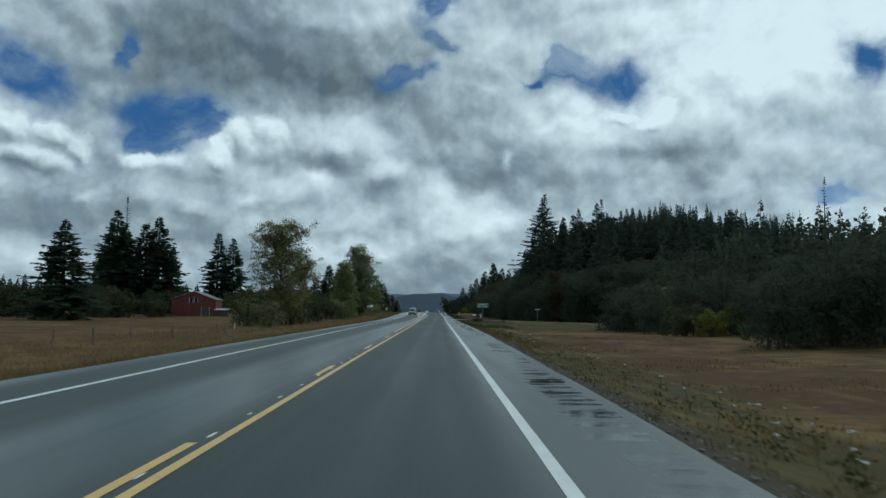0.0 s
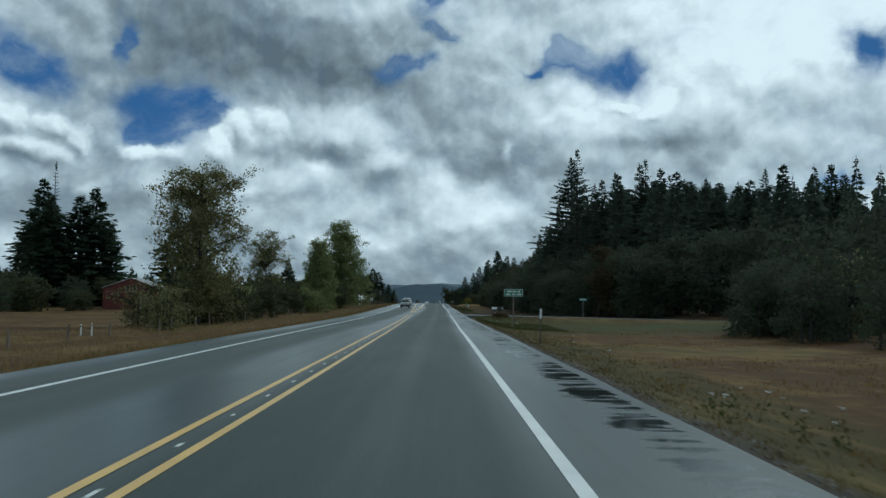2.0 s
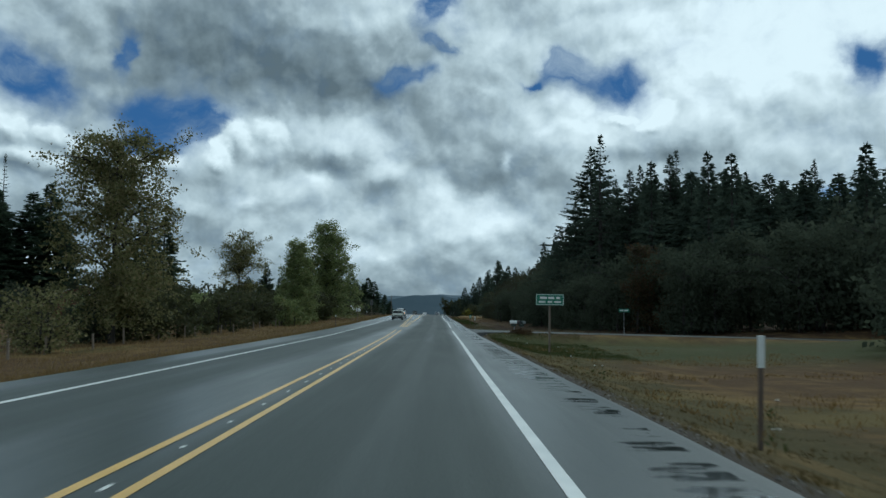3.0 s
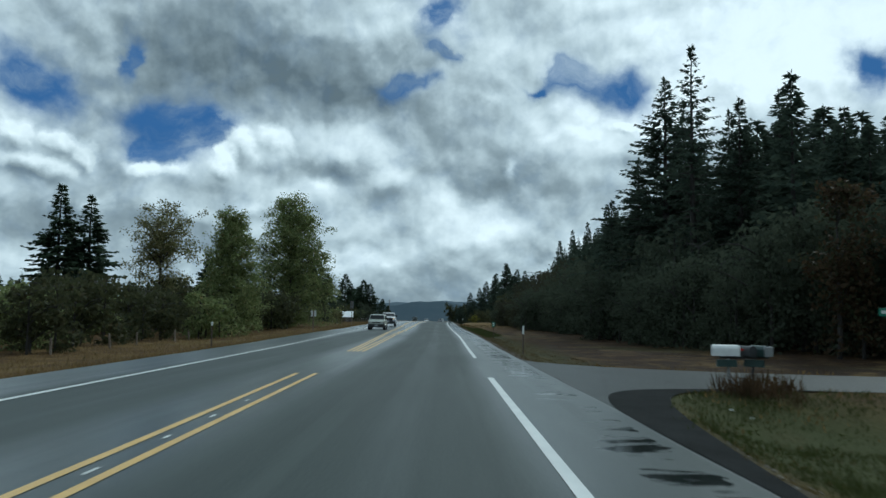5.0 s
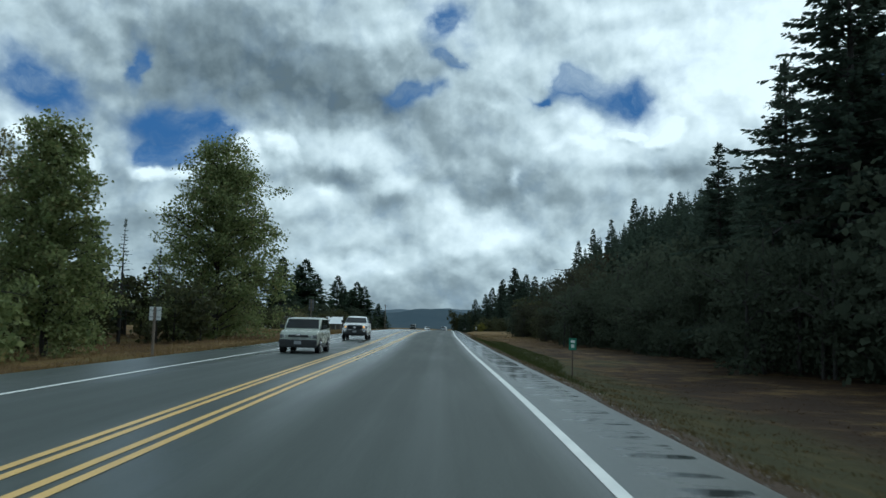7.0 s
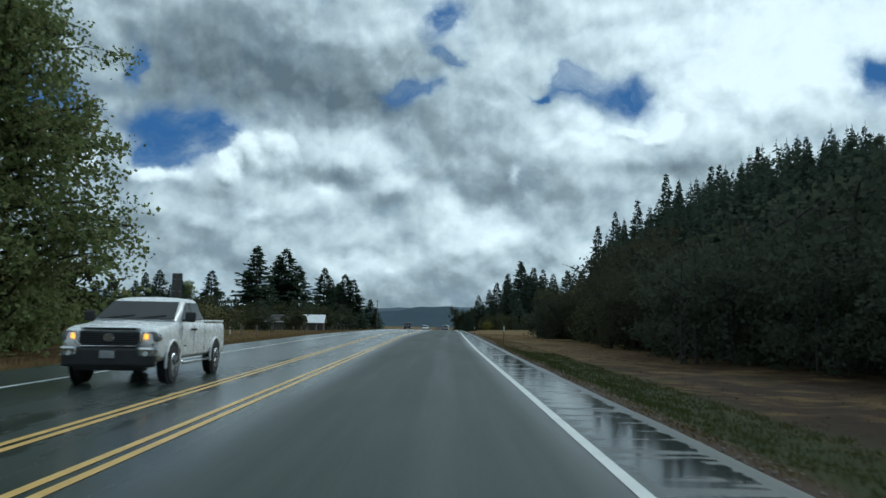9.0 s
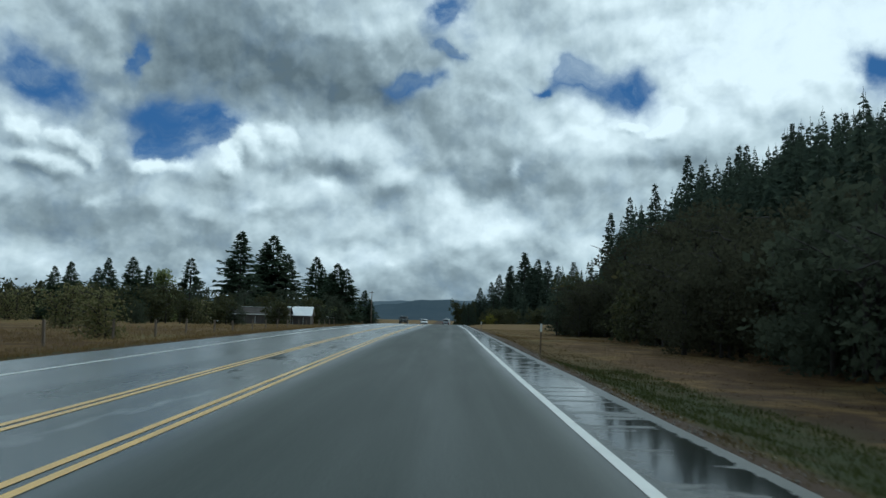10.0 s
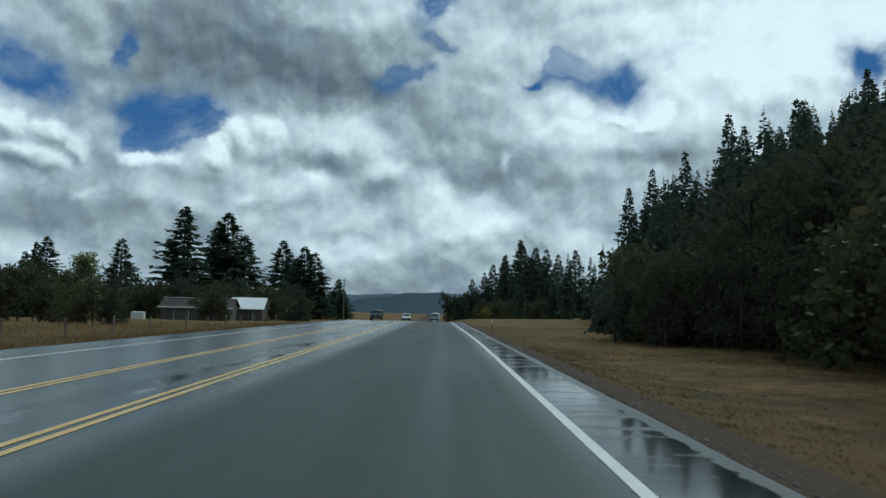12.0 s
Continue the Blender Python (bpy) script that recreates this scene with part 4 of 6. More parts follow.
# far firs beyond the crest, to the right
for x, y, top, k in ((59, 848, 51.5, 1), (61, 858, 50, 0), (55, 920, 46, 1), (50, 870, 41, 1), (44, 900, 37, 0), (38, 905, 31, 1), (67, 830, 45, 0), (73, 820, 43, 1), (30, 930, 27, 0), (64, 800, 37, 0), (79, 810, 39, 1), (85, 780, 40, 0)):
    plant(mid_firs[k], x, y, (top - float(ground_z(x, y))) / 30, 31 * x % 360, 1.35)
for i in range(22):
    x, y = 12 + 2.9 * i + rng.uniform(-1, 1), rng.uniform(830, 930)
    plant(mid_firs[i % 2], x, y, (9 + 0.55 * x * rng.uniform(0.55, 1.0)) / 30, rng.uniform(0, 360), 1.6)
for x, y, top in ((-103, 266, 37.5), (102, 210, 38)):
    t = tree("dead_fir", conifer_meshes(30, 3.0, 71, bare=0.35, thick=0.06, gap=0.9, spray=0.5), "bare dead fir rising above its neighbours", "tree", "")
    t.location = (x, y, float(ground_z(x, y)))
    t.scale = (1, 1, (top - float(ground_z(x, y))) / 30)
for x, y, top in ((-30, 250, 10.5), (-27.6, 253, 8.2)):
    t = tree("dead_fir", conifer_meshes(30, 4.2, 72, bare=0.2, thick=0.10, gap=1.3, spray=0.6), "thin half-bare young fir between leafy trees", "tree", "")
    t.location = (x, y, float(ground_z(x, y)))
    t.scale = ((top - float(ground_z(x, y))) / 30,) * 3
for t in big_firs + mid_firs + field_firs + far_firs:
    drop_proto(t)


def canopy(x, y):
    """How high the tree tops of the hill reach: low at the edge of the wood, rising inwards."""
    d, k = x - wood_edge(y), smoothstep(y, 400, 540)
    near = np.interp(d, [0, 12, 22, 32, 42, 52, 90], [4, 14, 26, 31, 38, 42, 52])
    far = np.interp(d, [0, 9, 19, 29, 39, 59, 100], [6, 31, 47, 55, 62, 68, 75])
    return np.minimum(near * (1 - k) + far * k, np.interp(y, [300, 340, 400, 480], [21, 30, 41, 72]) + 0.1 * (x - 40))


def woods(name, spots, h0, h1, seed, label, mat, wide=0.16, under=None, per=200):
    """Far woods as one mesh of many small firs; under: a canopy that they do not overtop."""
    rng = np.random.RandomState(seed)
    s = Soup()
    for x, y in spots:
        h, z0 = rng.uniform(h0, h1), float(ground_z(x, y))
        if under:
            h = min(h, float(under(x, y)) * rng.uniform(0.86, 1.04) - z0)
            if h < 3:
                continue
        r = max(h, 0.5 * h1) * rng.uniform(0.85, 1.2) * wide
        f = rng.uniform(0.03, 1, per) ** 0.9
        az = rng.uniform(0, 6.283, per)
        out = np.c_[np.cos(az), np.sin(az), np.zeros(per)]
        L = r * (1 - f) ** 0.8 * rng.uniform(0.6, 1.15, per) + 0.3
        base = np.c_[np.full(per, x), np.full(per, y), z0 + h * f * 0.97] + out * (L * 0.1)[:, None]
        blades(s, base, unit(out + np.array([0, 0, 1]) * rng.uniform(-0.6, 0.05, per)[:, None]), L, L * (0.5 if per <= 200 else 0.4) + 0.2, rng)
        tube(s, [(x, y, z0 - 0.5), (x, y, z0 + h)], [0.012 * h, 0.02], 4)
    return tagged(part(name, s, mat, None), label, "woods", kind="stuff")


def scatter(n, x0, x1, y0, y1, seed, keep=None):
    rng = np.random.RandomState(seed)
    p = np.c_[rng.uniform(x0, x1, n), rng.uniform(y0, y1, n)]
    return p if keep is None else p[keep(p[:, 0], p[:, 1])]


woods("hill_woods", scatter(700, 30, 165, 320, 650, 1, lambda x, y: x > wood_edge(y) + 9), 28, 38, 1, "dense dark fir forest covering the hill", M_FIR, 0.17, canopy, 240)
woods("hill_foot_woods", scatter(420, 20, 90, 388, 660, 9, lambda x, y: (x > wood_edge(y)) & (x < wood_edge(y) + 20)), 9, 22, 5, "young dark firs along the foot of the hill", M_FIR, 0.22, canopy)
woods("valley_woods", np.concatenate([scatter(230, 62, 170, 160, 300, 7), scatter(150, 74, 170, 20, 160, 2)]), 21, 26, 4, "dark fir forest behind the field", M_FIR, 0.18)
woods("far_woods", scatter(240, 24, 190, 600, 1000, 3, lambda x, y: x > 62 - (y - 600) * 0.09), 18, 30, 2, "dark fir woods beyond the fields", M_FIR)
woods("field_woods", np.concatenate([scatter(170, -420, -110, 420, 700, 4), scatter(60, -230, -120, 160, 330, 5), scatter(90, -270, -115, 300, 430, 8), scatter(60, -110, -60, 600, 900, 6)]), 9, 16, 3, "belt of dark trees across the fields", M_FIR_LEFT, 0.25)

# broad-leaved trees along the left of the road
LEFT = [("cottonwood_tree", 19.0, 6.2, 31, M_LEAF_DRY, (-28.5, 147.4), "tall half-bare cottonwood with pale turning leaves", dict(leaves=34000, leaf=0.25, limbs=48, clump=0.8, trunk_part=0.08, widest=0.4, slim=0.8, full=0.25)),
        ("alder_tree", 19.0, 5.6, 32, M_LEAF_DRY, (-42, 247), "thin-crowned alder with sparse olive leaves", dict(leaves=15000, leaf=0.28, limbs=40, clump=0.8, trunk_part=0.06, widest=0.55)),
        ("poplar_tree", 16.4, 4.7, 33, M_LEAF, (-26.0, 228), "upright poplar with fresh green leaves", dict(leaves=26000, leaf=0.27, limbs=64, slim=0.7, trunk_part=0.04, widest=0.22, full=0.35, cone=True, clump=0.65)),
        ("poplar_tree", 23.6, 9.4, 34, M_LEAF, (-26.2, 268.6), "large dense green roadside poplar", dict(leaves=46000, leaf=0.30, limbs=100, slim=0.6, trunk_part=0.03, widest=0.18, full=0.45, cone=True, clump=0.8)),
        ("maple_tree", 17.0, 5.5, 35, M_LEAF, (-93.5, 514), "round green maple by the farm", dict(leaves=6000, leaf=0.6, limbs=30, trunk_part=0.1, clump=1.1))]
for name, h, r, seed, mat, (x, y), label, more in LEFT:
    t = tree(name, broadleaf_meshes(h, r, seed, mat, **more), label, "tree", "")
    t.location = (x, y, float(ground_z(x, y)))

# shrubs: low, many-stemmed
shrubs = {"wood": tree("shrub", broadleaf_meshes(12, 5.2, 48, M_LEAF_DARK, 0.03, 9000, 0.38, 20, 0.8, 1.1, 4, 2.6, twigs=2), "tall dark broad-leaved thicket at the wood", "shrub", "shrubs at the forest edge"),
          "front": tree("shrub", broadleaf_meshes(7.5, 3.8, 47, M_LEAF_DARK, 0.03, 4400, 0.29, 14, 0.8, 0.75, 4, 1.6, twigs=2), "dark green broad-leaved thicket at the wood", "shrub", "shrubs at the forest edge"),
          "deep": tree("shrub", broadleaf_meshes(7.5, 3.8, 49, M_LEAF_SHADED, 0.03, 3700, 0.29, 12, 0.8, 0.75, 4, 1.8, twigs=2), "brownish thicket below the hill, darkened as in shade", "shrub", "shrubs at the forest edge"),
          "green": tree("shrub", broadleaf_meshes(4.5, 2.6, 41, M_LEAF, 0.03, 2600, 0.33, 16, 0.7, 0.55, 4, 0.6, twigs=2), "leafy green shrub beside the road", "shrub", "roadside shrubs"),
          "olive": tree("shrub", broadleaf_meshes(6.5, 3.4, 46, M_LEAF_OLIVE, 0.03, 1900, 0.46, 14, 0.8, 0.7, 4, 0.7, twigs=2), "dull olive thicket of young trees", "shrub", "roadside shrubs"),
          "dark": tree("shrub", broadleaf_meshes(7.5, 3.8, 42, M_LEAF_DARK, 0.03, 2500, 0.40, 10, 0.8, 0.9, 4, 2.4, twigs=1), "dark green broad-leaved thicket at the wood", "shrub", "shrubs at the forest edge"),
          "yellow": tree("shrub", broadleaf_meshes(5.0, 2.8, 43, M_LEAF_YELLOW, 0.03, 2400, 0.32, 14, 0.7, 0.6, 4, 0.6, twigs=2), "yellowing autumn shrub at the wood", "shrub", "autumn shrubs"),
          "rust": tree("shrub", broadleaf_meshes(9.0, 2.4, 44, M_LEAF_RUST, 0.06, 5200, 0.26, 22, 1.4, 0.6, 2, 0.4, twigs=4), "rust-brown young autumn tree", "tree", "autumn trees"),
          "brown": tree("shrub", broadleaf_meshes(3.4, 2.0, 45, M_LEAF_DRY, 0.03, 2200, 0.2, 20, 0.7, 0.5, 5, 0.4), "thin dry brown roadside bush", "shrub", "roadside shrubs")}
rng = np.random.RandomState(9)
for x, y, kind, sc in ((-26.5, 220, "green", 1.2), (-30, 235, "olive", 1.1), (-27, 262, "green", 1.2), (-28, 276, "green", 1.1), (-26, 254, "olive", 1.0), (-33, 247, "olive", 1.1), (-36, 240, "olive", 1.0), (-29, 209, "olive", 0.9),
                       (-31.5, 149.5, "dark", 0.8), (-27.2, 151, "olive", 0.75), (-33, 158, "dark", 0.8), (-36, 171, "dark", 0.9), (-30, 154, "rust", 0.8), (-34, 145, "brown", 1.4), (-28, 162, "olive", 0.8), (-37, 164, "green", 1.1), (-39, 180, "olive", 1.0), (-33, 190, "green", 1.2), (-41, 196, "olive", 0.55), (-31, 200, "olive", 1.0), (-34, 220, "olive", 1.1),
                       (-46, 209, "olive", 0.6), (-47, 229, "olive", 1.2), (-29, 174, "olive", 0.8), (-46, 254, "olive", 1.3), (-38, 272, "olive", 1.2), (-31, 284, "olive", 1.1), (-36, 290, "olive", 1.2),
                       (-60, 269, "olive", 1.3), (-70, 274, "olive", 1.3), (-50, 289, "olive", 1.2), (-27, 132, "brown", 1.2), (-62, 304, "olive", 1.1), (-45, 314, "green", 1.5), (-52, 320, "green", 1.2), (-40, 334, "brown", 1.3), (-66, 329, "olive", 1.0),
                        (-29, 186, "olive", 0.85), (-36, 205, "green", 0.8), (-44, 232, "green", 1.2), (-55, 250, "olive", 1.4),
                       (-75, 470, "olive", 1.6), (-82, 480, "green", 2.0), (-90, 470, "olive", 1.7), (-98, 482, "olive", 1.6), (-106, 470, "green", 2.1), (-114, 480, "olive", 1.7), (-122, 470, "olive", 1.8), (-70, 490, "olive", 1.4), (-40, 388, "olive", 0.75), (-37, 392, "dark", 0.55), (-47, 398, "olive", 0.8), (-52, 385, "dark", 0.5), (-56, 400, "olive", 1.2), (-48, 410, "brown", 1.3), (-70, 405, "olive", 1.2), (-42, 452, "olive", 1.0), (-43.5, 464, "dark", 0.5), (-46, 463, "dark", 0.55), (-62, 520, "yellow", 1.6), (-55, 528, "green", 1.6), (-46, 545, "olive", 1.3), (-33, 500, "olive", 0.8), (-86, 440, "olive", 1.3),
                       (-95, 455, "olive", 1.5), (-78, 395, "brown", 1.6), (-110, 480, "olive", 1.7), (-22, 300, "brown", 0.9), (-88, 225, "olive", 1.3), (-98, 240, "olive", 1.5), (-80, 255, "olive", 1.2), (-110, 215, "olive", 1.5), (-124, 225, "olive", 1.6)):
    plant(shrubs[kind], x, y, sc, rng.uniform(0, 360))
for i in range(13):
    plant(shrubs[("olive", "dark")[i % 2]], -78 - i * 4.4, 226 + 9 * math.sin(i * 1.7), rng.uniform(0.7, 1.1), rng.uniform(0, 360))
for i in range(24):
    plant(shrubs[("olive", "green", "dark")[i % 3]], -140 + i * 4.6, 508 + 14 * math.sin(i * 2.1), rng.uniform(1.0, 1.6), rng.uniform(0, 360))
for i in range(26):
    y = 396 + i * 8.5
    plant(shrubs[("dark", "olive")[i % 2]], float(wood_edge(y)) + 2 + rng.uniform(-1, 4), y, rng.uniform(0.5, 0.8), rng.uniform(0, 360))
# thicket in front of the forest, stepping up to the firs
for i in range(42):
    y = 192 + i * 4.4 + rng.uniform(-1.5, 1.5)
    x = 20.5 + 2.0 * math.sin(y / 17) + rng.uniform(-1.0, 2.5) + max(0, (220 - y)) * 0.16
    plant(shrubs["front" if y < 297 else "deep"], x, y, rng.uniform(0.8, 1.2), rng.uniform(0, 360))
for i in range(22):
    y = 196 + i * 8.2 + rng.uniform(-1.5, 1.5)
    plant(shrubs["dark" if y < 297 else "deep"], 27 + rng.uniform(-1.2, 3), y, rng.uniform(1.2, 1.8), rng.uniform(0, 360))
for i in range(16):
    plant(shrubs["deep"], rng.uniform(30, 52), rng.uniform(335, 400), rng.uniform(1.5, 2.2), rng.uniform(0, 360))
for x, y, kind, sc in ((25, 372, "olive", 1.45), (28.5, 368, "olive", 1.5), (31, 376, "olive", 1.6), (40, 384, "rust", 1.7), (46, 390, "rust", 1.9), (37, 372, "rust", 1.5), (22.5, 326, "olive", 1.3), (20.5, 334, "olive", 1.1), (23.5, 341, "olive", 1.3), (22.5, 379, "olive", 1.35), (19.5, 375, "dark", 1.1), (25.5, 384, "olive", 1.5), (27, 177, "rust", 1.2), (28, 186, "wood", 1.0), (34, 193, "wood", 1.1), (37, 176, "wood", 1.15), (32, 181, "wood", 1.0), (41, 164, "wood", 1.1), (31, 170, "wood", 0.9), (46, 172, "wood", 1.2),
                       (38, 111, "yellow", 0.9), (43, 115, "yellow", 0.9), (31, 113, "brown", 1.7), (36, 119, "dark", 1.1), (49, 123, "dark", 1.6), (27, 115, "dark", 0.8), (53, 111, "dark", 1.5), (34, 100, "dark", 1.0), (42, 95, "dark", 1.1), (47, 87, "dark", 1.3), (59, 99, "dark", 1.8),
                       (53, 75, "dark", 1.4), (65, 83, "dark", 1.9), (61, 63, "dark", 1.6), (71, 63, "dark", 2.0), (43, 131, "dark", 1.6), (37, 134, "dark", 1.2), (28, 83, "yellow", 0.55), (31, 85, "yellow", 0.6), (25.5, 85, "olive", 0.55), (33, 82, "front", 0.8), (24.5, 57, "front", 0.75), (27.5, 61, "front", 0.85), (31, 57, "front", 1.0), (26, 95, "front", 0.6), (25.2, 104, "front", 0.7), (25, 112, "front", 0.75), (28.5, 108, "front", 0.9), (30, 98, "front", 0.85), (32, 70, "front", 0.95), (34, 62, "front", 1.15), (37, 68, "dark", 1.3), (36, 78, "front", 1.0), (33, 92, "front", 0.95), (28, 118, "front", 0.8), (31, 124, "front", 0.9), (29, 44, "front", 0.8), (33, 48, "front", 1.0), (53, 138, "dark", 1.9), (63, 128, "dark", 2.0), (59, 156, "dark", 1.9), (47, 160, "dark", 1.6), (52, 170, "dark", 1.9), (68, 146, "dark", 2.1), (74, 110, "dark", 2.2), (80, 90, "dark", 2.2), (78, 130, "dark", 2.2),
                       (28, 800, "olive", 1.6), (36, 780, "olive", 1.8), (45, 760, "olive", 1.8), (54, 740, "olive", 1.8), (22, 640, "yellow", 1.0), (30, 655, "olive", 1.2)):
    plant(shrubs[kind], x, y, sc, rng.uniform(0, 360))
for x, y, tall in ((13, 880, 3.4), (17, 890, 3.0), (22, 885, 2.6)):
    plant(shrubs["olive"], x, y, tall, 40 * x, 0.5)
for t in shrubs.values():
    drop_proto(t)


# ---------------------------------------------------------------- far hills
def ridge(name, y, x0, x1, tops, depth, mat, label):
    """A distant hill range whose top follows a rounded curve."""
    f = curve(*tops)
    xs = np.linspace(x0, x1, 90)
    t = np.linspace(0, 1, 10)
    x = np.repeat(xs[:, None], 10, 1)
    top = f(xs)[:, None] + 6 * bumps(x, 0 * x, 130, 4)
    yy = y + depth * t[None] + 0 * x
    z = -15 + (top + 15) * np.sin(t * np.pi / 2)[None] ** 0.8
    i, j = np.meshgrid(np.arange(89), np.arange(9), indexing="ij")
    a = (i * 10 + j).ravel()
    s = Soup()
    s.add(np.stack([x, yy, z], -1).reshape(-1, 3), np.stack([a, a + 10, a + 11, a + 1], 1))
    ob = part(name, s, mat, None)
    return tagged(ob, label, "hill", kind="structure")


# distance haze is mixed into these pale blue-grey base colours
M_FAR = material("far_hills_haze_tint", (0.06, 0.085, 0.105), (0.075, 0.10, 0.12), 1.0, 0.004, 0.03, 0.0, spec=0.0)
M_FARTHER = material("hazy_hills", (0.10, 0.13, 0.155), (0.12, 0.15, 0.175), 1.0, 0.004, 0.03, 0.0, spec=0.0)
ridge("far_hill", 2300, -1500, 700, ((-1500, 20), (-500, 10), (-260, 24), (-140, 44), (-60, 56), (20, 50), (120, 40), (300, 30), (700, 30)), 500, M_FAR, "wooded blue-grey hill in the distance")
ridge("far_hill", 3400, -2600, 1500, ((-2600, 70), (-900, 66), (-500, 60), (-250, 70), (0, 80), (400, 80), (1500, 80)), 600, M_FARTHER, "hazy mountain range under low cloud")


# ---------------------------------------------------------------- grass and weeds
def tufts(name, spots, low, high, per, mat, label, seed, spread=0.12, width=0.02):
    rng = np.random.RandomState(seed)
    s = Soup()
    n = len(spots)
    x, y = np.repeat(spots[:, 0], per) + rng.normal(0, spread, n * per), np.repeat(spots[:, 1], per) + rng.normal(0, spread, n * per)
    base = np.c_[x, y, ground_z(x, y) - 0.02]
    tall = np.repeat(rng.uniform(low, high, n), per) * rng.uniform(0.6, 1.15, n * per)
    blades(s, base, unit(np.c_[rng.normal(0, 0.38, (n * per, 2)), np.ones(n * per)]), tall, width * rng.uniform(0.5, 1.0, n * per) + 0.03 * tall, rng)
    return tagged(part(name, s, mat, None), label, "grass", kind="stuff")


def beside(n, side, near, far, y0, y1, seed, power=1.6, keep=None):
    """Spots beside the road, thicker towards it; none on the side road."""
    rng = np.random.RandomState(seed)
    y = rng.uniform(y0, y1, n)
    d = near + (far - near) * rng.uniform(0, 1, n) ** power
    x = edge_right(y) + d if side > 0 else edge_left(y) - d
    ok = (side < 0) | (np.abs(y - DRIVE_Y) > 3.4 + flare(x, y < DRIVE_Y))
    clump = bumps(x, y, 3.0, seed) + 0.6 * rng.normal(size=n)
    ok &= clump > -0.35
    if keep is not None:
        ok &= keep(x, y)
    return np.c_[x, y][ok]


M_GRASS_GREEN = leaf_material("verge_grass", (0.03, 0.042, 0.012), (0.075, 0.085, 0.028), (0.15, 0.11, 0.05), 0.3, 0.8)
M_GRASS_RANK = leaf_material("rank_grass", (0.034, 0.044, 0.014), (0.070, 0.082, 0.028), (0.11, 0.09, 0.04), 0.22, 0.8)
M_WEED = leaf_material("dry_weeds", (0.05, 0.032, 0.018), (0.10, 0.065, 0.035), (0.05, 0.05, 0.022), 0.25, 0.85)
M_GRASS_STRAW = leaf_material("straw_grass", (0.12, 0.08, 0.032), (0.23, 0.155, 0.062), (0.10, 0.085, 0.03), 0.2, 0.85)
M_GRASS_PALE = leaf_material("tall_dry_grass", (0.15, 0.105, 0.05), (0.26, 0.19, 0.095), (0.09, 0.075, 0.03), 0.25, 0.85)
M_GRASS_VERGE = leaf_material("mixed_verge_grass", (0.055, 0.045, 0.018), (0.105, 0.078, 0.033), (0.15, 0.108, 0.047), 0.35, 0.85)
def patch(x, y):
    return bumps(x * 0.45, y, 13, 77) > 0.05 + 0.25 * smoothstep(y, 150, 180) * (1 - smoothstep(y, 240, 300))


tufts("verge_grass", beside(12000, 1, 0.45, 5.5, -5, 345, 21, 1.6, lambda x, y: (x - edge_right(y) > 0.3 + 1.4 * smoothstep(y, 270, 310)) & ((y < 212) | (y > 276) | (x - edge_right(y) < 0.9))), 0.04, 0.13, 8, M_GRASS_VERGE, "short green and brown verge grass", 1)
tufts("corner_grass", beside(4200, 1, 0.9, 9, 122, 146, 27, 1.0), 0.05, 0.20, 9, M_GRASS_RANK, "rank green grass round the mailboxes", 6, 0.14)
tufts("verge_grass", beside(6000, -1, 0.5, 6, 0, 380, 22), 0.08, 0.3, 7, M_GRASS_STRAW, "dry brown grass along the road", 2, 0.16)
tufts("field_grass", beside(15000, 1, 2.5, 20, -5, 350, 23, 1.1, lambda x, y: patch(x, y) & ((y < 160) | (y > 330))), 0.06, 0.24, 8, M_GRASS_STRAW, "low dry brown field grass", 3, 0.25, 0.03)
tufts("field_grass", beside(9000, -1, 3, 26, 10, 400, 24, 1.1), 0.15, 0.5, 8, M_GRASS_PALE, "tall pale dry field grass", 4, 0.3, 0.03)
tufts("field_grass", beside(6000, 1, 2.0, 26, 285, 480, 25, 0.9), 0.05, 0.15, 8, M_GRASS_VERGE, "dry brown grass on the field by the crest", 5, 0.7, 0.03)
tufts("verge_grass", beside(6500, 1, 1.0, 5.2, 196, 290, 26, 1.0, lambda x, y: (x - edge_right(y) < 1.2 + 4.2 * smoothstep(y, 196, 240)) & (y + 6 * bumps(x, y, 5, 9) < 284)), 0.06, 0.2, 8, M_GRASS_RANK, "green grass strip along the shoulder", 7)

tufts("field_grass", beside(5000, 1, 3.4, 18, 156, 300, 29, 1.0), 0.03, 0.10, 7, M_WEED, "low dark brown grass before the forest", 10, 0.25, 0.03)
tufts("dry_weeds", scatter(60, 6.7, 8.3, 143.6, 145.0, 61), 0.25, 0.65, 10, M_WEED, "dry brown weeds round the mailbox stand", 9, 0.12)


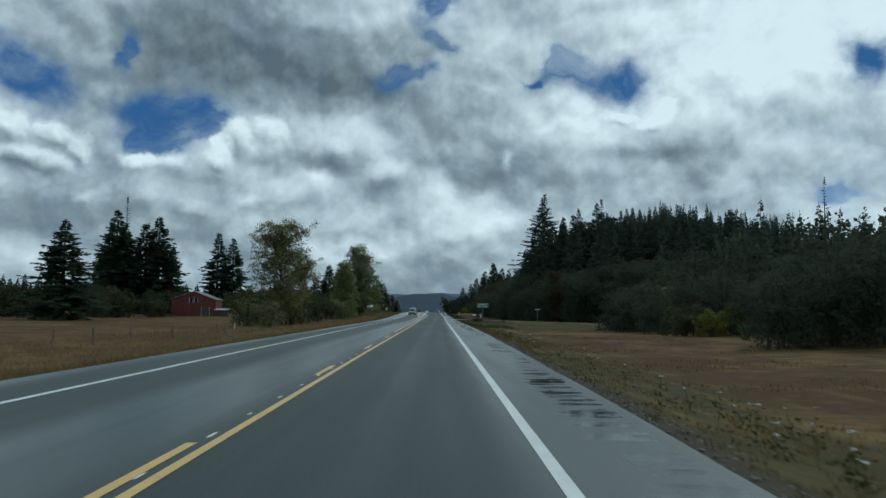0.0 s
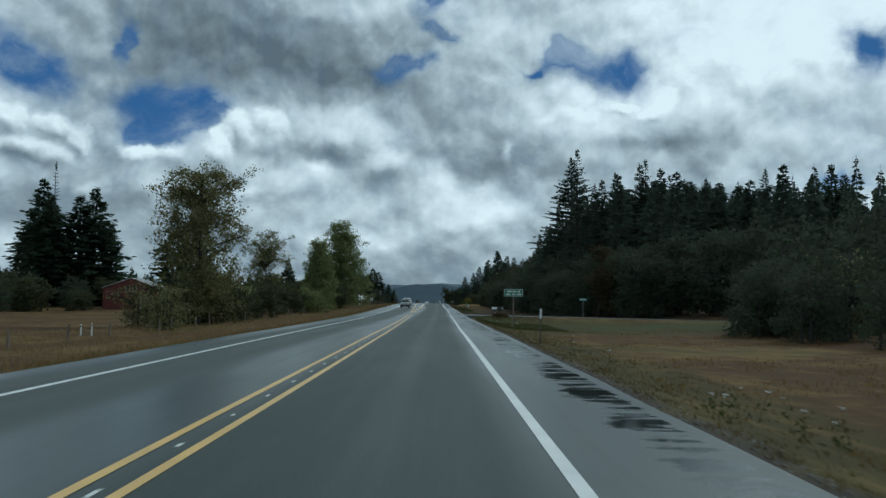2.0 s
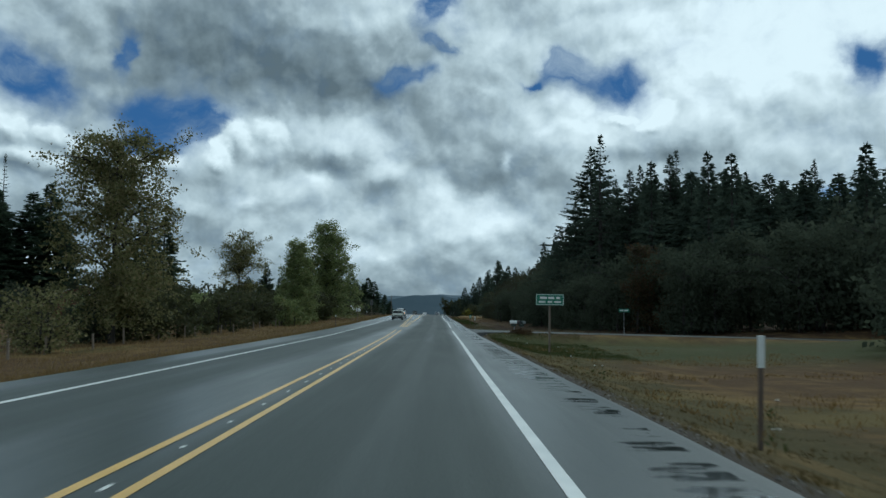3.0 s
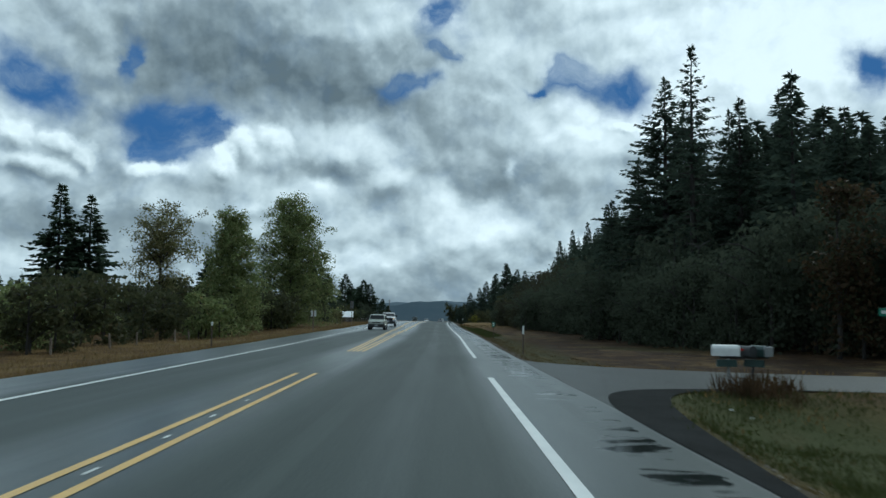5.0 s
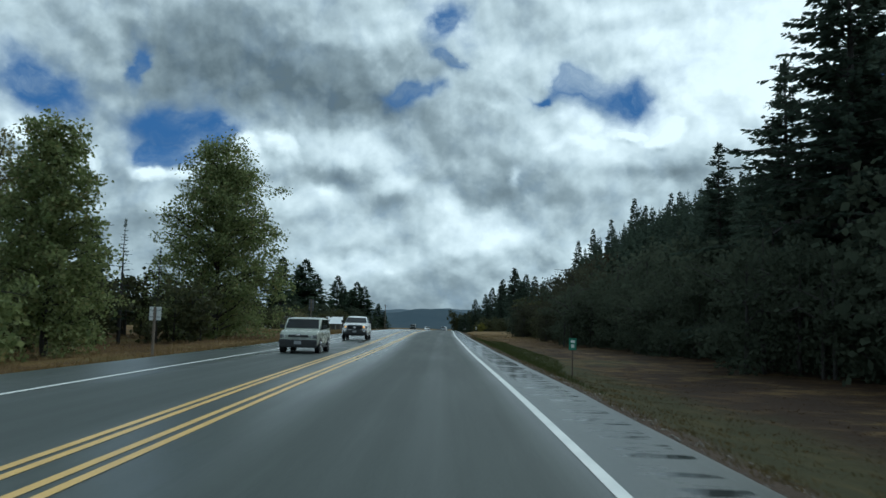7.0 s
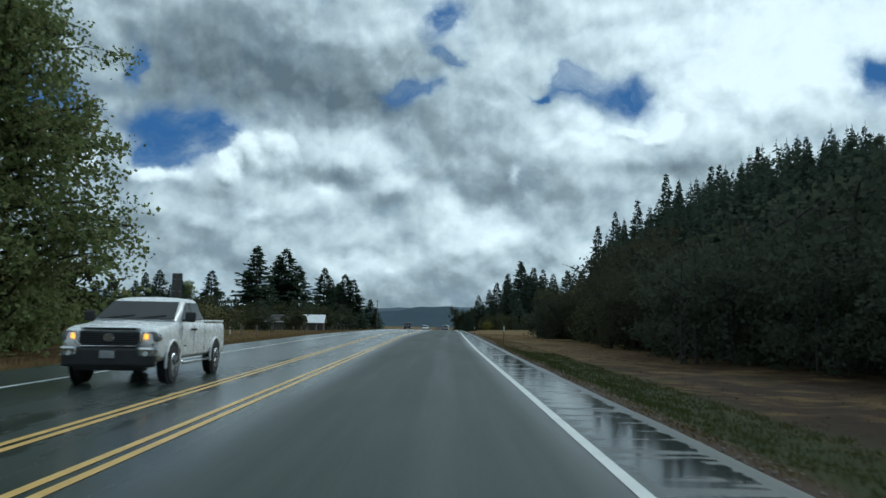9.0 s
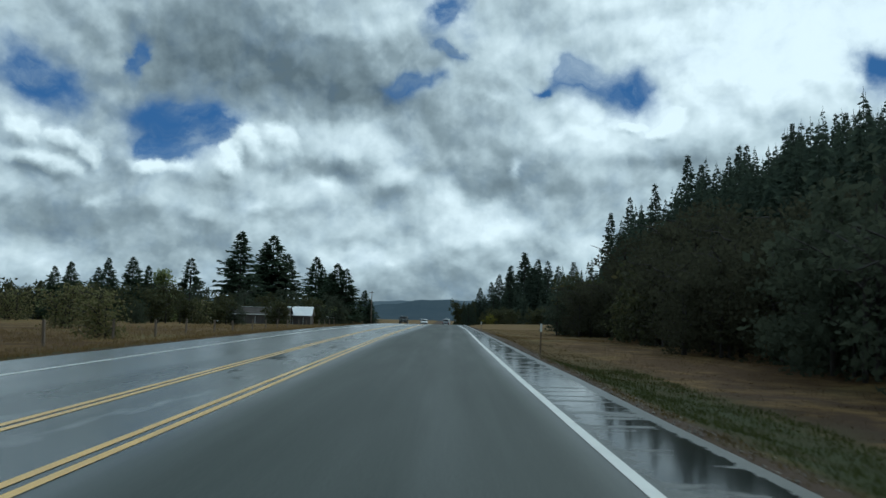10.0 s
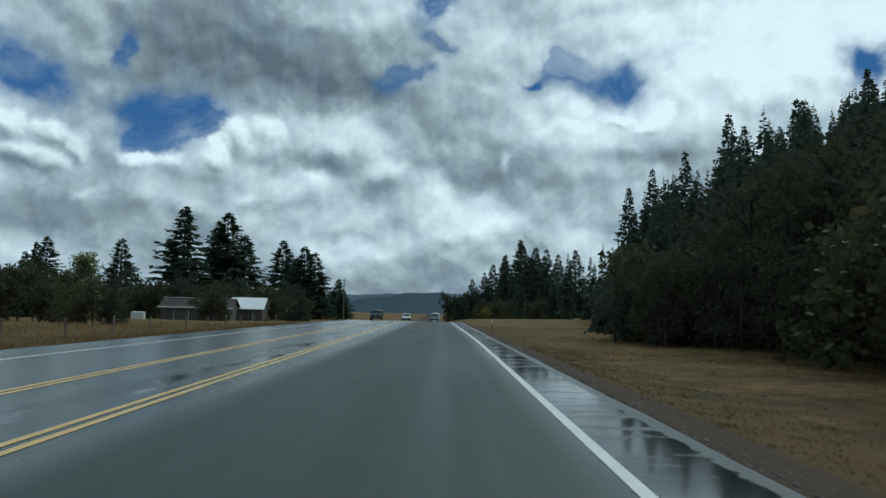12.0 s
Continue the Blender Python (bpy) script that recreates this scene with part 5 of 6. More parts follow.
def weeds(spots, seed):
    """White-topped weeds: thin stalks with flat flower heads made of small florets."""
    rng = np.random.RandomState(seed)
    stalk, head = Soup(), Soup()
    for x, y in spots:
        z, h = float(ground_z(x, y)), rng.uniform(0.3, 0.65)
        tip = np.array([x + rng.normal(0, 0.08), y + rng.normal(0, 0.08), z + h])
        tube(stalk, [(x, y, z), tip], [0.006, 0.004], 3)
        n = 10
        p = tip + np.c_[rng.normal(0, 0.022, (n, 2)), rng.normal(0, 0.008, n)]
        blades(head, p, unit(rng.normal(size=(n, 3)) * np.array([1, 1, 0.4])), 0.03, 0.022, rng)
        n = 14
        p = np.array([x, y, z]) + np.c_[rng.normal(0, 0.08, (n, 2)), rng.uniform(0.05, h * 0.7, n)]
        blades(stalk, p, unit(rng.normal(size=(n, 3))), 0.12, 0.05, rng)
    tagged(part("weed_stalks", stalk, M_GRASS_GREEN, None), "green leafy stalks of roadside weeds", "weeds", kind="stuff")
    tagged(part("weed_flowers", head, M_SIGN_WHITE, None), "small white flower heads of roadside weeds", "flowers", kind="stuff")


weeds(np.concatenate([beside(45, 1, 1.2, 4.2, 8, 110, 31, 1.0), beside(26, 1, 1.0, 3.0, 44, 66, 32, 1.0), beside(14, 1, 1.6, 2.6, 9, 12, 34, 1.0), beside(10, 1, 1.0, 4.0, 115, 142, 33, 1.0)]), 8)


def stones(n, seed):
    """Loose gravel along the edge of the pavement."""
    rng = np.random.RandomState(seed)
    s = Soup()
    y = rng.uniform(0, 340, n)
    x = edge_right(y) + 0.08 + 0.9 * rng.uniform(0, 1, n) ** 2
    c = np.c_[x, y, ground_z(x, y)]
    r = rng.uniform(0.012, 0.04, n)
    corner = np.array([[1, 0, 0], [0, 1, 0], [-1, 0, 0], [0, -1, 0], [0, 0, 0.8], [0, 0, -0.8]], float)
    v = c[:, None] + corner[None] * r[:, None, None] * rng.uniform(0.6, 1.3, (n, 6, 1))
    f = np.array([[0, 1, 4], [1, 2, 4], [2, 3, 4], [3, 0, 4], [1, 0, 5], [2, 1, 5], [3, 2, 5], [0, 3, 5]])
    s.add(v.reshape(-1, 3), (f[None] + 6 * np.arange(n)[:, None, None]).reshape(-1, 3))
    mat = material("road_gravel", (0.10, 0.09, 0.08), (0.24, 0.22, 0.19), 0.9, 20, 90, 0.3, island=0.6)
    tagged(part("gravel", s, mat, None), "loose grey gravel along the pavement", "gravel", kind="stuff")


stones(6000, 4)


# ---------------------------------------------------------------- road furniture
def on_ground(ob, x, y, turn=0.0, up=0.0):
    ob.matrix_basis = pose(x, y, float(ground_z(x, y)) + up, 0, 0, turn)
    return ob


def delineator(x, y, h, label="slim brown marker post with white reflector", white=0.42, lean=0.0):
    t = thing("marker_post", label, "post", "marker posts along the road")
    part("post", box(0.07, 0.03, h - white + 0.5, (0, 0, (h - white - 0.5) / 2), 0.006), M_POST_BROWN, t)
    part("reflector", box(0.10, 0.02, white, (0, -0.012, h - white / 2), 0.006), M_SIGN_WHITE, t, "white reflective panel")
    on_ground(t, x, y)
    t.rotation_euler = (0, radians(lean), 0)
    return t


M_POST_BROWN = material("brown_post", (0.07, 0.05, 0.038), (0.11, 0.08, 0.06), 0.7, 4, 60, 0.15)
delineator(4.8, 87.2, 1.62, "slim brown marker post with white top", 0.46, 1.0)
delineator(4.6, 167.7, 1.45, "slim brown marker post with white top", 0.42)
delineator(4.9, 291, 1.55, "slim brown marker post with white top", 0.42, 1.2)
delineator(5.6, 373, 1.3)
delineator(-11.2, 167.2, 1.35, "weathered grey marker post at the roadside", 0.2)


def white_post(x, y, h):
    t = thing("cable_marker", "short white cable marker post in the grass", "post", "cable markers")
    part("post", box(0.11, 0.09, h + 0.4, (0, 0, (h - 0.4) / 2), 0.02), M_SIGN_WHITE, t)
    part("band", box(0.116, 0.096, 0.10, (0, 0, h - 0.16), 0.01), M_BLACK, t, "dark label band")
    on_ground(t, x, y)


white_post(-27.9, 116.1, 1.0)
white_post(-29.0, 116.6, 0.9)
white_post(-25.3, 319, 1.1)


def bars(sign, w, h, rows, y, mat, z):
    """Unreadable writing: plain bars of its size."""
    for i, (a, b, zz, t) in enumerate(rows):
        part("text_bar", box((b - a) * w, 0.004, t * h, ((a + b) / 2 * w - w / 2, y, z + zz * h), 0), mat, sign)


def road_sign():
    """The green guide sign on a wooden post."""
    t = thing("guide_sign", "green road guide sign with white border on wooden post", "sign")
    w, h, zc = 1.75, 0.70, 3.3
    part("post", box(0.12, 0.10, 4.0, (0, 0.08, 4.0 / 2 - 0.4), 0.012), M_WOOD, t)
    panel = part("panel", box(w, 0.025, h, (0, 0, zc), 0.008), M_SIGN_GREEN, t, "green reflective panel")
    for name, sx, sz, at in (("border", w - 0.06, 0.03, (0, -0.016, zc + h / 2 - 0.045)), ("border", w - 0.06, 0.03, (0, -0.016, zc - h / 2 + 0.045)),
                             ("border", 0.03, h - 0.12, (-w / 2 + 0.045, -0.016, zc)), ("border", 0.03, h - 0.12, (w / 2 - 0.045, -0.016, zc))):
        part(name, box(sx, 0.004, sz, at), M_SIGN_WHITE, panel)
    bars(panel, w, h, ((0.14, 0.40, 0.16, 0.20), (0.44, 0.66, 0.16, 0.20), (0.72, 0.86, 0.16, 0.20), (0.10, 0.34, -0.20, 0.17), (0.42, 0.58, -0.20, 0.17), (0.66, 0.90, -0.20, 0.17)), -0.016, M_SIGN_WHITE, zc)
    on_ground(t, 7.2, 125.5, 2)


road_sign()


def street_sign():
    t = thing("street_sign", "small green street name sign on thin post", "sign")
    part("post", rod(0.03, 0.03, 3.6, (0, 0, 1.4), sides=10), M_STEEL, t)
    panel = part("panel", box(1.15, 0.015, 0.36, (0, -0.04, 3.02), 0.006), M_SIGN_GREEN, t, "green name panel")
    bars(panel, 1.15, 0.36, ((0.1, 0.42, 0, 0.4), (0.5, 0.88, 0, 0.4)), -0.05, M_SIGN_WHITE, 3.02)
    on_ground(t, 20.3, 162, 4)


street_sign()


def mile_marker():
    t = thing("mile_marker", "narrow green mile marker sign on steel post", "sign")
    part("post", box(0.06, 0.04, 2.1, (0, 0.03, 0.55), 0.006), M_POST_BROWN, t)
    panel = part("panel", box(0.34, 0.012, 0.52, (0, 0, 1.42), 0.006), M_SIGN_GREEN, t, "green panel")
    bars(panel, 0.34, 0.52, ((0.25, 0.75, 0.22, 0.22), (0.3, 0.7, -0.16, 0.28)), -0.008, M_SIGN_WHITE, 1.42)
    on_ground(t, 5.9, 210.5)


mile_marker()


def back_sign(x, y, w, h, top, double, label, mat):
    """A sign for the other direction: its back with stiffeners, on a post."""
    t = thing("traffic_sign", label, "sign")
    part("post", box(0.10, 0.10, top + 0.5, (0, 0, top / 2 - 0.25), 0.01), M_WOOD, t)
    for k in (range(2) if double else range(1)):
        dx = (k - 0.5) * (w + 0.05) if double else 0
        panel = part("panel", box(w, 0.02, h, (dx, 0.065, top - h / 2), 0.008), mat, t)
        for f in (-0.25, 0.25):
            part("stiffener", box(w * 0.9, 0.025, 0.04, (dx, 0.05, top - h / 2 + f * h), 0.004), M_STEEL, panel)
    on_ground(t, x, y, -6)


back_sign(-13.1, 211.8, 0.26, 0.62, 2.35, True, "pair of pale narrow signs seen from behind", M_SIGN_WHITE)
back_sign(-15.4, 269.6, 0.62, 1.35, 4.35, False, "tall grey sign seen from behind on post", M_SIGN_BACK)


def mailboxes():
    """Rural mailboxes and newspaper tubes on a bent metal stand."""
    M_BOX = material("dull_white_tin", (0.62, 0.63, 0.62), (0.74, 0.75, 0.74), 0.4, 5, 50, 0.08)
    M_DARK = material("dark_tin", (0.02, 0.022, 0.024), (0.035, 0.037, 0.04), 0.5, 5, 50, 0.08)
    M_GREEN = material("dark_green_plastic", (0.012, 0.035, 0.032), (0.02, 0.05, 0.045), 0.5, 5, 50, 0.08)
    x0, y0 = 7.2, 144.6
    stand = thing("mailbox_stand", "dark bent metal stand carrying rural mailboxes", "stand")
    part("beam", box(1.15, 0.10, 0.05, (0.02, 0, 0.80), 0.008), M_DARK, stand)
    for pts in (((-0.36, 0, 0.80), (-0.36, 0, 0.34), (-0.20, 0, 0.20), (0.02, 0, 0.16), (0.02, 0, -0.5)), ((0.26, 0, 0.80), (0.22, 0, 0.4), (0.30, 0, 0.1), (0.30, 0, -0.5))):
        s = Soup()
        tube(s, pts, [0.028] * len(pts), 8)
        part("leg", s, M_STEEL if pts[0][0] < 0 else M_DARK, stand)
    s = Soup()
    tube(s, ((0.02, -0.03, 0.16), (0.15, -0.03, 0.32)), [0.02, 0.02], 8)
    part("brace", s, M_STEEL, stand, "shiny bare metal brace")
    on_ground(stand, x0, y0, 8)
    z0 = float(ground_z(x0, y0)) + 0.83
    for dx, dz, mat, face, ln, wd, turn, label in ((-0.44, 0.0, M_BOX, M_BOX, 0.56, 0.23, 82, "white tin mailbox with rounded top"), (0.06, 0.0, M_DARK, M_BOX, 0.48, 0.21, 200, "black tin mailbox with pale door"),
                                                  (0.40, 0.0, M_GREEN, M_STEEL, 0.52, 0.22, 20, "dark green mailbox with grey front")):
        m = thing("mailbox", label, "mailbox", "mailboxes on the stand")
        bm = bmesh.new()
        prof = [(-wd / 2, 0), (wd / 2, 0), (wd / 2, wd * 0.6)] + [(wd / 2 * math.cos(a), wd * 0.6 + wd / 2 * math.sin(a)) for a in np.linspace(0.3, math.pi - 0.3, 7)] + [(-wd / 2, wd * 0.6)]
        rings = [[bm.verts.new((x, y, z)) for x, z in prof] for y in (-ln / 2, ln / 2)]
        n = len(prof)
        for k in range(n):
            bm.faces.new((rings[0][k], rings[0][(k + 1) % n], rings[1][(k + 1) % n], rings[1][k]))
        bm.faces.new(rings[0][::-1])
        bm.faces.new(rings[1])
        part("shell", bm, mat, m)
        part("door", box(wd * 1.06, 0.03, wd * 1.0, (0, -ln / 2 - 0.016, wd * 0.5), 0.008), face, m, "pale hinged door")
        part("flag", box(0.012, 0.12, 0.05, (wd / 2 + 0.012, 0, wd * 0.7), 0.004), M_RED_LENS, m, "small red flag")
        part("latch", box(0.03, 0.02, 0.02, (0, -ln / 2 - 0.03, wd * 1.02), 0.004), M_STEEL, m)
        m.matrix_basis = pose(x0 + dx, y0 + dx * 0.14, z0 + dz, 0, 0, turn)
    for dx, turn in ((-0.40, 82), (0.26, 60)):
        m = thing("newspaper_tube", "dark green newspaper tube under the mailboxes", "newspaper box", "newspaper tubes on the stand")
        for k, (sx, sz, x, z) in enumerate(((0.19, 0.012, 0, 0.0), (0.19, 0.012, 0, 0.15), (0.012, 0.15, -0.09, 0.075), (0.012, 0.15, 0.09, 0.075))):
            part("side" if k > 1 else "floor" if k == 0 else "roof", box(sx, 0.42, sz, (x, 0, z), 0.003), M_GREEN, m)
        part("back", box(0.17, 0.012, 0.14, (0, 0.2, 0.075), 0.003), M_GREEN, m)
        m.matrix_basis = pose(x0 + dx, y0 + dx * 0.14, z0 - 0.235, 0, 0, turn)


mailboxes()


def fence_posts():
    rng = np.random.RandomState(12)
    proto = thing("fence_post", "dark weathered wooden fence post in the grass", "post", "field fence")
    part("post", box(0.14, 0.13, 1.8, (0, 0, 0.42), 0.02), M_WOOD, proto)
    part("wire_staple", box(0.03, 0.02, 0.02, (0, -0.07, 1.1), 0.003), M_STEEL, proto)
    for y in list(np.arange(40, 215, 7.5)) + list(np.arange(290, 420, 8.0)):
        x = -26.0 - 0.4 * rng.normal() if y < 220 else -20.5 - 0.02 * (y - 290)
        yy = y + rng.uniform(-1, 1)
        c = copy_thing(proto, pose(x, yy, float(ground_z(x, yy)), rng.normal(0, 2.5), rng.normal(0, 2.5), rng.uniform(0, 90)))
        c.scale = (1, 1, rng.uniform(0.8, 1.05))
    drop_proto(proto)


fence_posts()


def utility_pole(x, y, h):
    t = thing("utility_pole", "bare wooden utility pole beside the road", "pole")
    part("shaft", rod(0.16, 0.11, h + 1, (0, 0, h / 2 - 0.5), sides=12), M_WOOD, t)
    part("crossarm", box(1.6, 0.1, 0.12, (0, -0.12, h - 0.5), 0.01), M_WOOD, t)
    on_ground(t, x, y)


utility_pole(-24.6, 519.5, 11.5)


# ---------------------------------------------------------------- buildings
def gable_house(name, label, w, l, eave, ridge, walls, roofing, x, y, turn, over=0.5, windows=(), doors=(), cat="barn"):
    """Gabled building, its ridge along local x; windows and doors: (side, along, width, sill, height), side 0 front (-y), 1 gable (+x)."""
    t = thing(name, label, cat)
    bm = bmesh.new()
    prof = [(-w / 2, -0.6), (w / 2, -0.6), (w / 2, eave), (0, ridge), (-w / 2, eave)]
    a = [bm.verts.new((-l / 2, py, z)) for py, z in prof]
    b = [bm.verts.new((l / 2, py, z)) for py, z in prof]
    for k in range(5):
        bm.faces.new((a[k], a[(k + 1) % 5], b[(k + 1) % 5], b[k]))
    bm.faces.new(a[::-1])
    bm.faces.new(b)
    part("wall", bm, walls, t)
    run = math.hypot(w / 2, ridge - eave)
    slope = math.atan2(ridge - eave, w / 2)
    for sgn in (-1, 1):
        bm = box(l + 2 * over, run + over, 0.12, (0, 0, 0), 0.02)
        bmesh.ops.rotate(bm, matrix=Matrix.Rotation(-sgn * slope, 3, "X"), verts=bm.verts)
        cy = sgn * (w / 4 + over / 2 * math.cos(slope))
        bmesh.ops.translate(bm, vec=(0, cy, (eave + ridge) / 2 - over / 2 * math.sin(slope) + 0.08), verts=bm.verts)
        part("roof", bm, roofing, t)
        for k in range(int(l // 1.2)):
            bm = box(0.05, run + over - 0.06, 0.05, (0, 0, 0.075))
            bmesh.ops.rotate(bm, matrix=Matrix.Rotation(-sgn * slope, 3, "X"), verts=bm.verts)
            bmesh.ops.translate(bm, vec=(-l / 2 + 0.6 + 1.2 * k, cy, (eave + ridge) / 2 - over / 2 * math.sin(slope) + 0.08), verts=bm.verts)
            part("roof_rib", bm, roofing, t)
    for kind, rows, mat in (("window", windows, M_GLASS_DARK), ("door", doors, M_SHED)):
        for side, along, ww, sill, hh in rows:
            z = sill + hh / 2
            if side == 0:
                f = part(kind, box(ww, 0.08, hh, (along, -w / 2 - 0.02, z), 0.01), mat, t)
                for dx in (-ww / 2, ww / 2):
                    part("frame", box(0.1, 0.12, hh + 0.1, (along + dx, -w / 2 - 0.03, z), 0.01), M_SIGN_WHITE, f)
            else:
                f = part(kind, box(0.08, ww, hh, (l / 2 + 0.02, along, z), 0.01), mat, t)
                for dy in (-ww / 2, ww / 2):
                    part("frame", box(0.12, 0.1, hh + 0.1, (l / 2 + 0.03, along + dy, z), 0.01), M_SIGN_WHITE, f)
    on_ground(t, x, y, turn)
    return t


gable_house("red_barn", "old red board barn with pale metal roof", 13, 12, 4.9, 7.3, M_BARN_RED, M_ROOF, -74, 250, -84, 0.35, windows=((1, -0.75, 1.0, 4.0, 1.3), (1, 0.75, 1.0, 4.0, 1.3)), doors=((1, 3.5, 2.4, 0, 2.6),))
gable_house("lean_to_shed", "small open shed with pale roof by the barn", 3.2, 3.4, 1.9, 2.3, M_SHED, M_ROOF, -65.2, 246, 4, cat="shed")
shed = gable_house("farm_shed", "long low dark shed with white roof edges", 9, 14.6, 3.0, 4.7, M_SHED, M_ROOF_DARK, -50.6, 474, 4, windows=((0, 4, 1.2, 1.1, 0.8),), doors=((0, -3, 3.0, 0, 2.2),), cat="shed")
part("fascia", box(15.7, 0.06, 0.26, (0, -5.08, 2.86), 0.01), M_SIGN_WHITE, shed)
part("ridge_cap", box(15.7, 0.5, 0.10, (0, 0, 4.93), 0.02), M_SIGN_WHITE, shed)
gable_house("farm_shed", "short shed with bright white metal roof", 10, 7.0, 2.9, 5.3, M_SHED, M_ROOF_WHITE, -42.2, 484, 4, doors=((0, 0, 3.0, 0, 2.2),), cat="shed")
# closed dark walls stand in for the shade under the carport's open roof
gable_house("carport", "small open carport with white roof", 3, 3.8, 2.3, 2.6, M_SHED, M_ROOF_WHITE, -34, 498, 2, cat="shed")
gable_house("white_trailer", "small white box trailer in the farmyard", 1.8, 2.7, 1.45, 1.55, M_SIGN_WHITE, M_ROOF_WHITE, -65.5, 478, 5, 0.05, cat="trailer")


def yard_light(x, y):
    t = thing("yard_light", "grey wooden yard light pole", "lamp post")
    part("shaft", rod(0.11, 0.08, 6.6, (0, 0, 2.8), sides=10), M_WOOD, t)
    part("arm", box(0.7, 0.06, 0.06, (0.3, 0, 5.9), 0.01), M_STEEL, t)
    part("lamp_head", rod(0.16, 0.10, 0.22, (0.62, 0, 5.82), sides=12), M_STEEL, t)
    on_ground(t, x, y)


yard_light(-64.4, 463)


# ---------------------------------------------------------------- vehicles
def loft(stations, close=True):
    """Skin over half outlines (x, z) given at stations along y, mirrored in x."""
    bm = bmesh.new()
    rings = []
    for y, half in stations:
        pts = [(x, z) for x, z in half] + [(-x, z) for x, z in half[::-1] if x > 1e-6]
        rings.append([bm.verts.new((x, y, z)) for x, z in pts])
    n = len(rings[0])
    for r0, r1 in zip(rings, rings[1:]):
        for k in range(n):
            bm.faces.new((r0[k], r0[(k + 1) % n], r1[(k + 1) % n], r1[k]))
    if close:
        bm.faces.new(rings[0][::-1])
        bm.faces.new(rings[-1])
    bmesh.ops.recalc_face_normals(bm, faces=bm.faces)
    sharp = [e for e in bm.edges if len(e.link_faces) == 2 and e.calc_face_angle(0) > 0.5]
    bmesh.ops.bevel(bm, geom=sharp, offset=0.03, segments=2, affect="EDGES", profile=0.6)
    for f in bm.faces:
        f.smooth = True
    return bm


def quad(corners, thick=0.012):
    """A thin pane through four corners."""
    bm = bmesh.new()
    c = [Vector(p) for p in corners]
    n = (c[1] - c[0]).cross(c[3] - c[0]).normalized() * thick
    lo, hi = [bm.verts.new(p) for p in c], [bm.verts.new(p + n) for p in c]
    bm.faces.new(lo[::-1])
    bm.faces.new(hi)
    for k in range(4):
        bm.faces.new((lo[k], lo[(k + 1) % 4], hi[(k + 1) % 4], hi[k]))
    return bm


def wheel(t, x, y, r, w):
    s = 1 if x > 0 else -1
    ty = part("wheel", rod(r, r, w, (x, y, r), (0, 90, 0), 28, bevel=0.035), M_TYRE, t)
    part("rim", rod(r * 0.66, r * 0.60, 0.03, (x + s * (w / 2 + 0.004), y, r), (0, 90 * s, 0), 24), M_RIM, ty, "alloy rim")
    for k in range(6):
        a = k * math.pi / 3
        bm = box(0.02, r * 0.12, r * 0.5, (0, 0, r * 0.32), 0.006)
        bmesh.ops.rotate(bm, matrix=Matrix.Rotation(a, 3, "X"), verts=bm.verts)
        bmesh.ops.translate(bm, vec=(x + s * (w / 2 + 0.022), y, r), verts=bm.verts)
        part("spoke", bm, M_BLACK if k % 2 else M_RIM, ty)


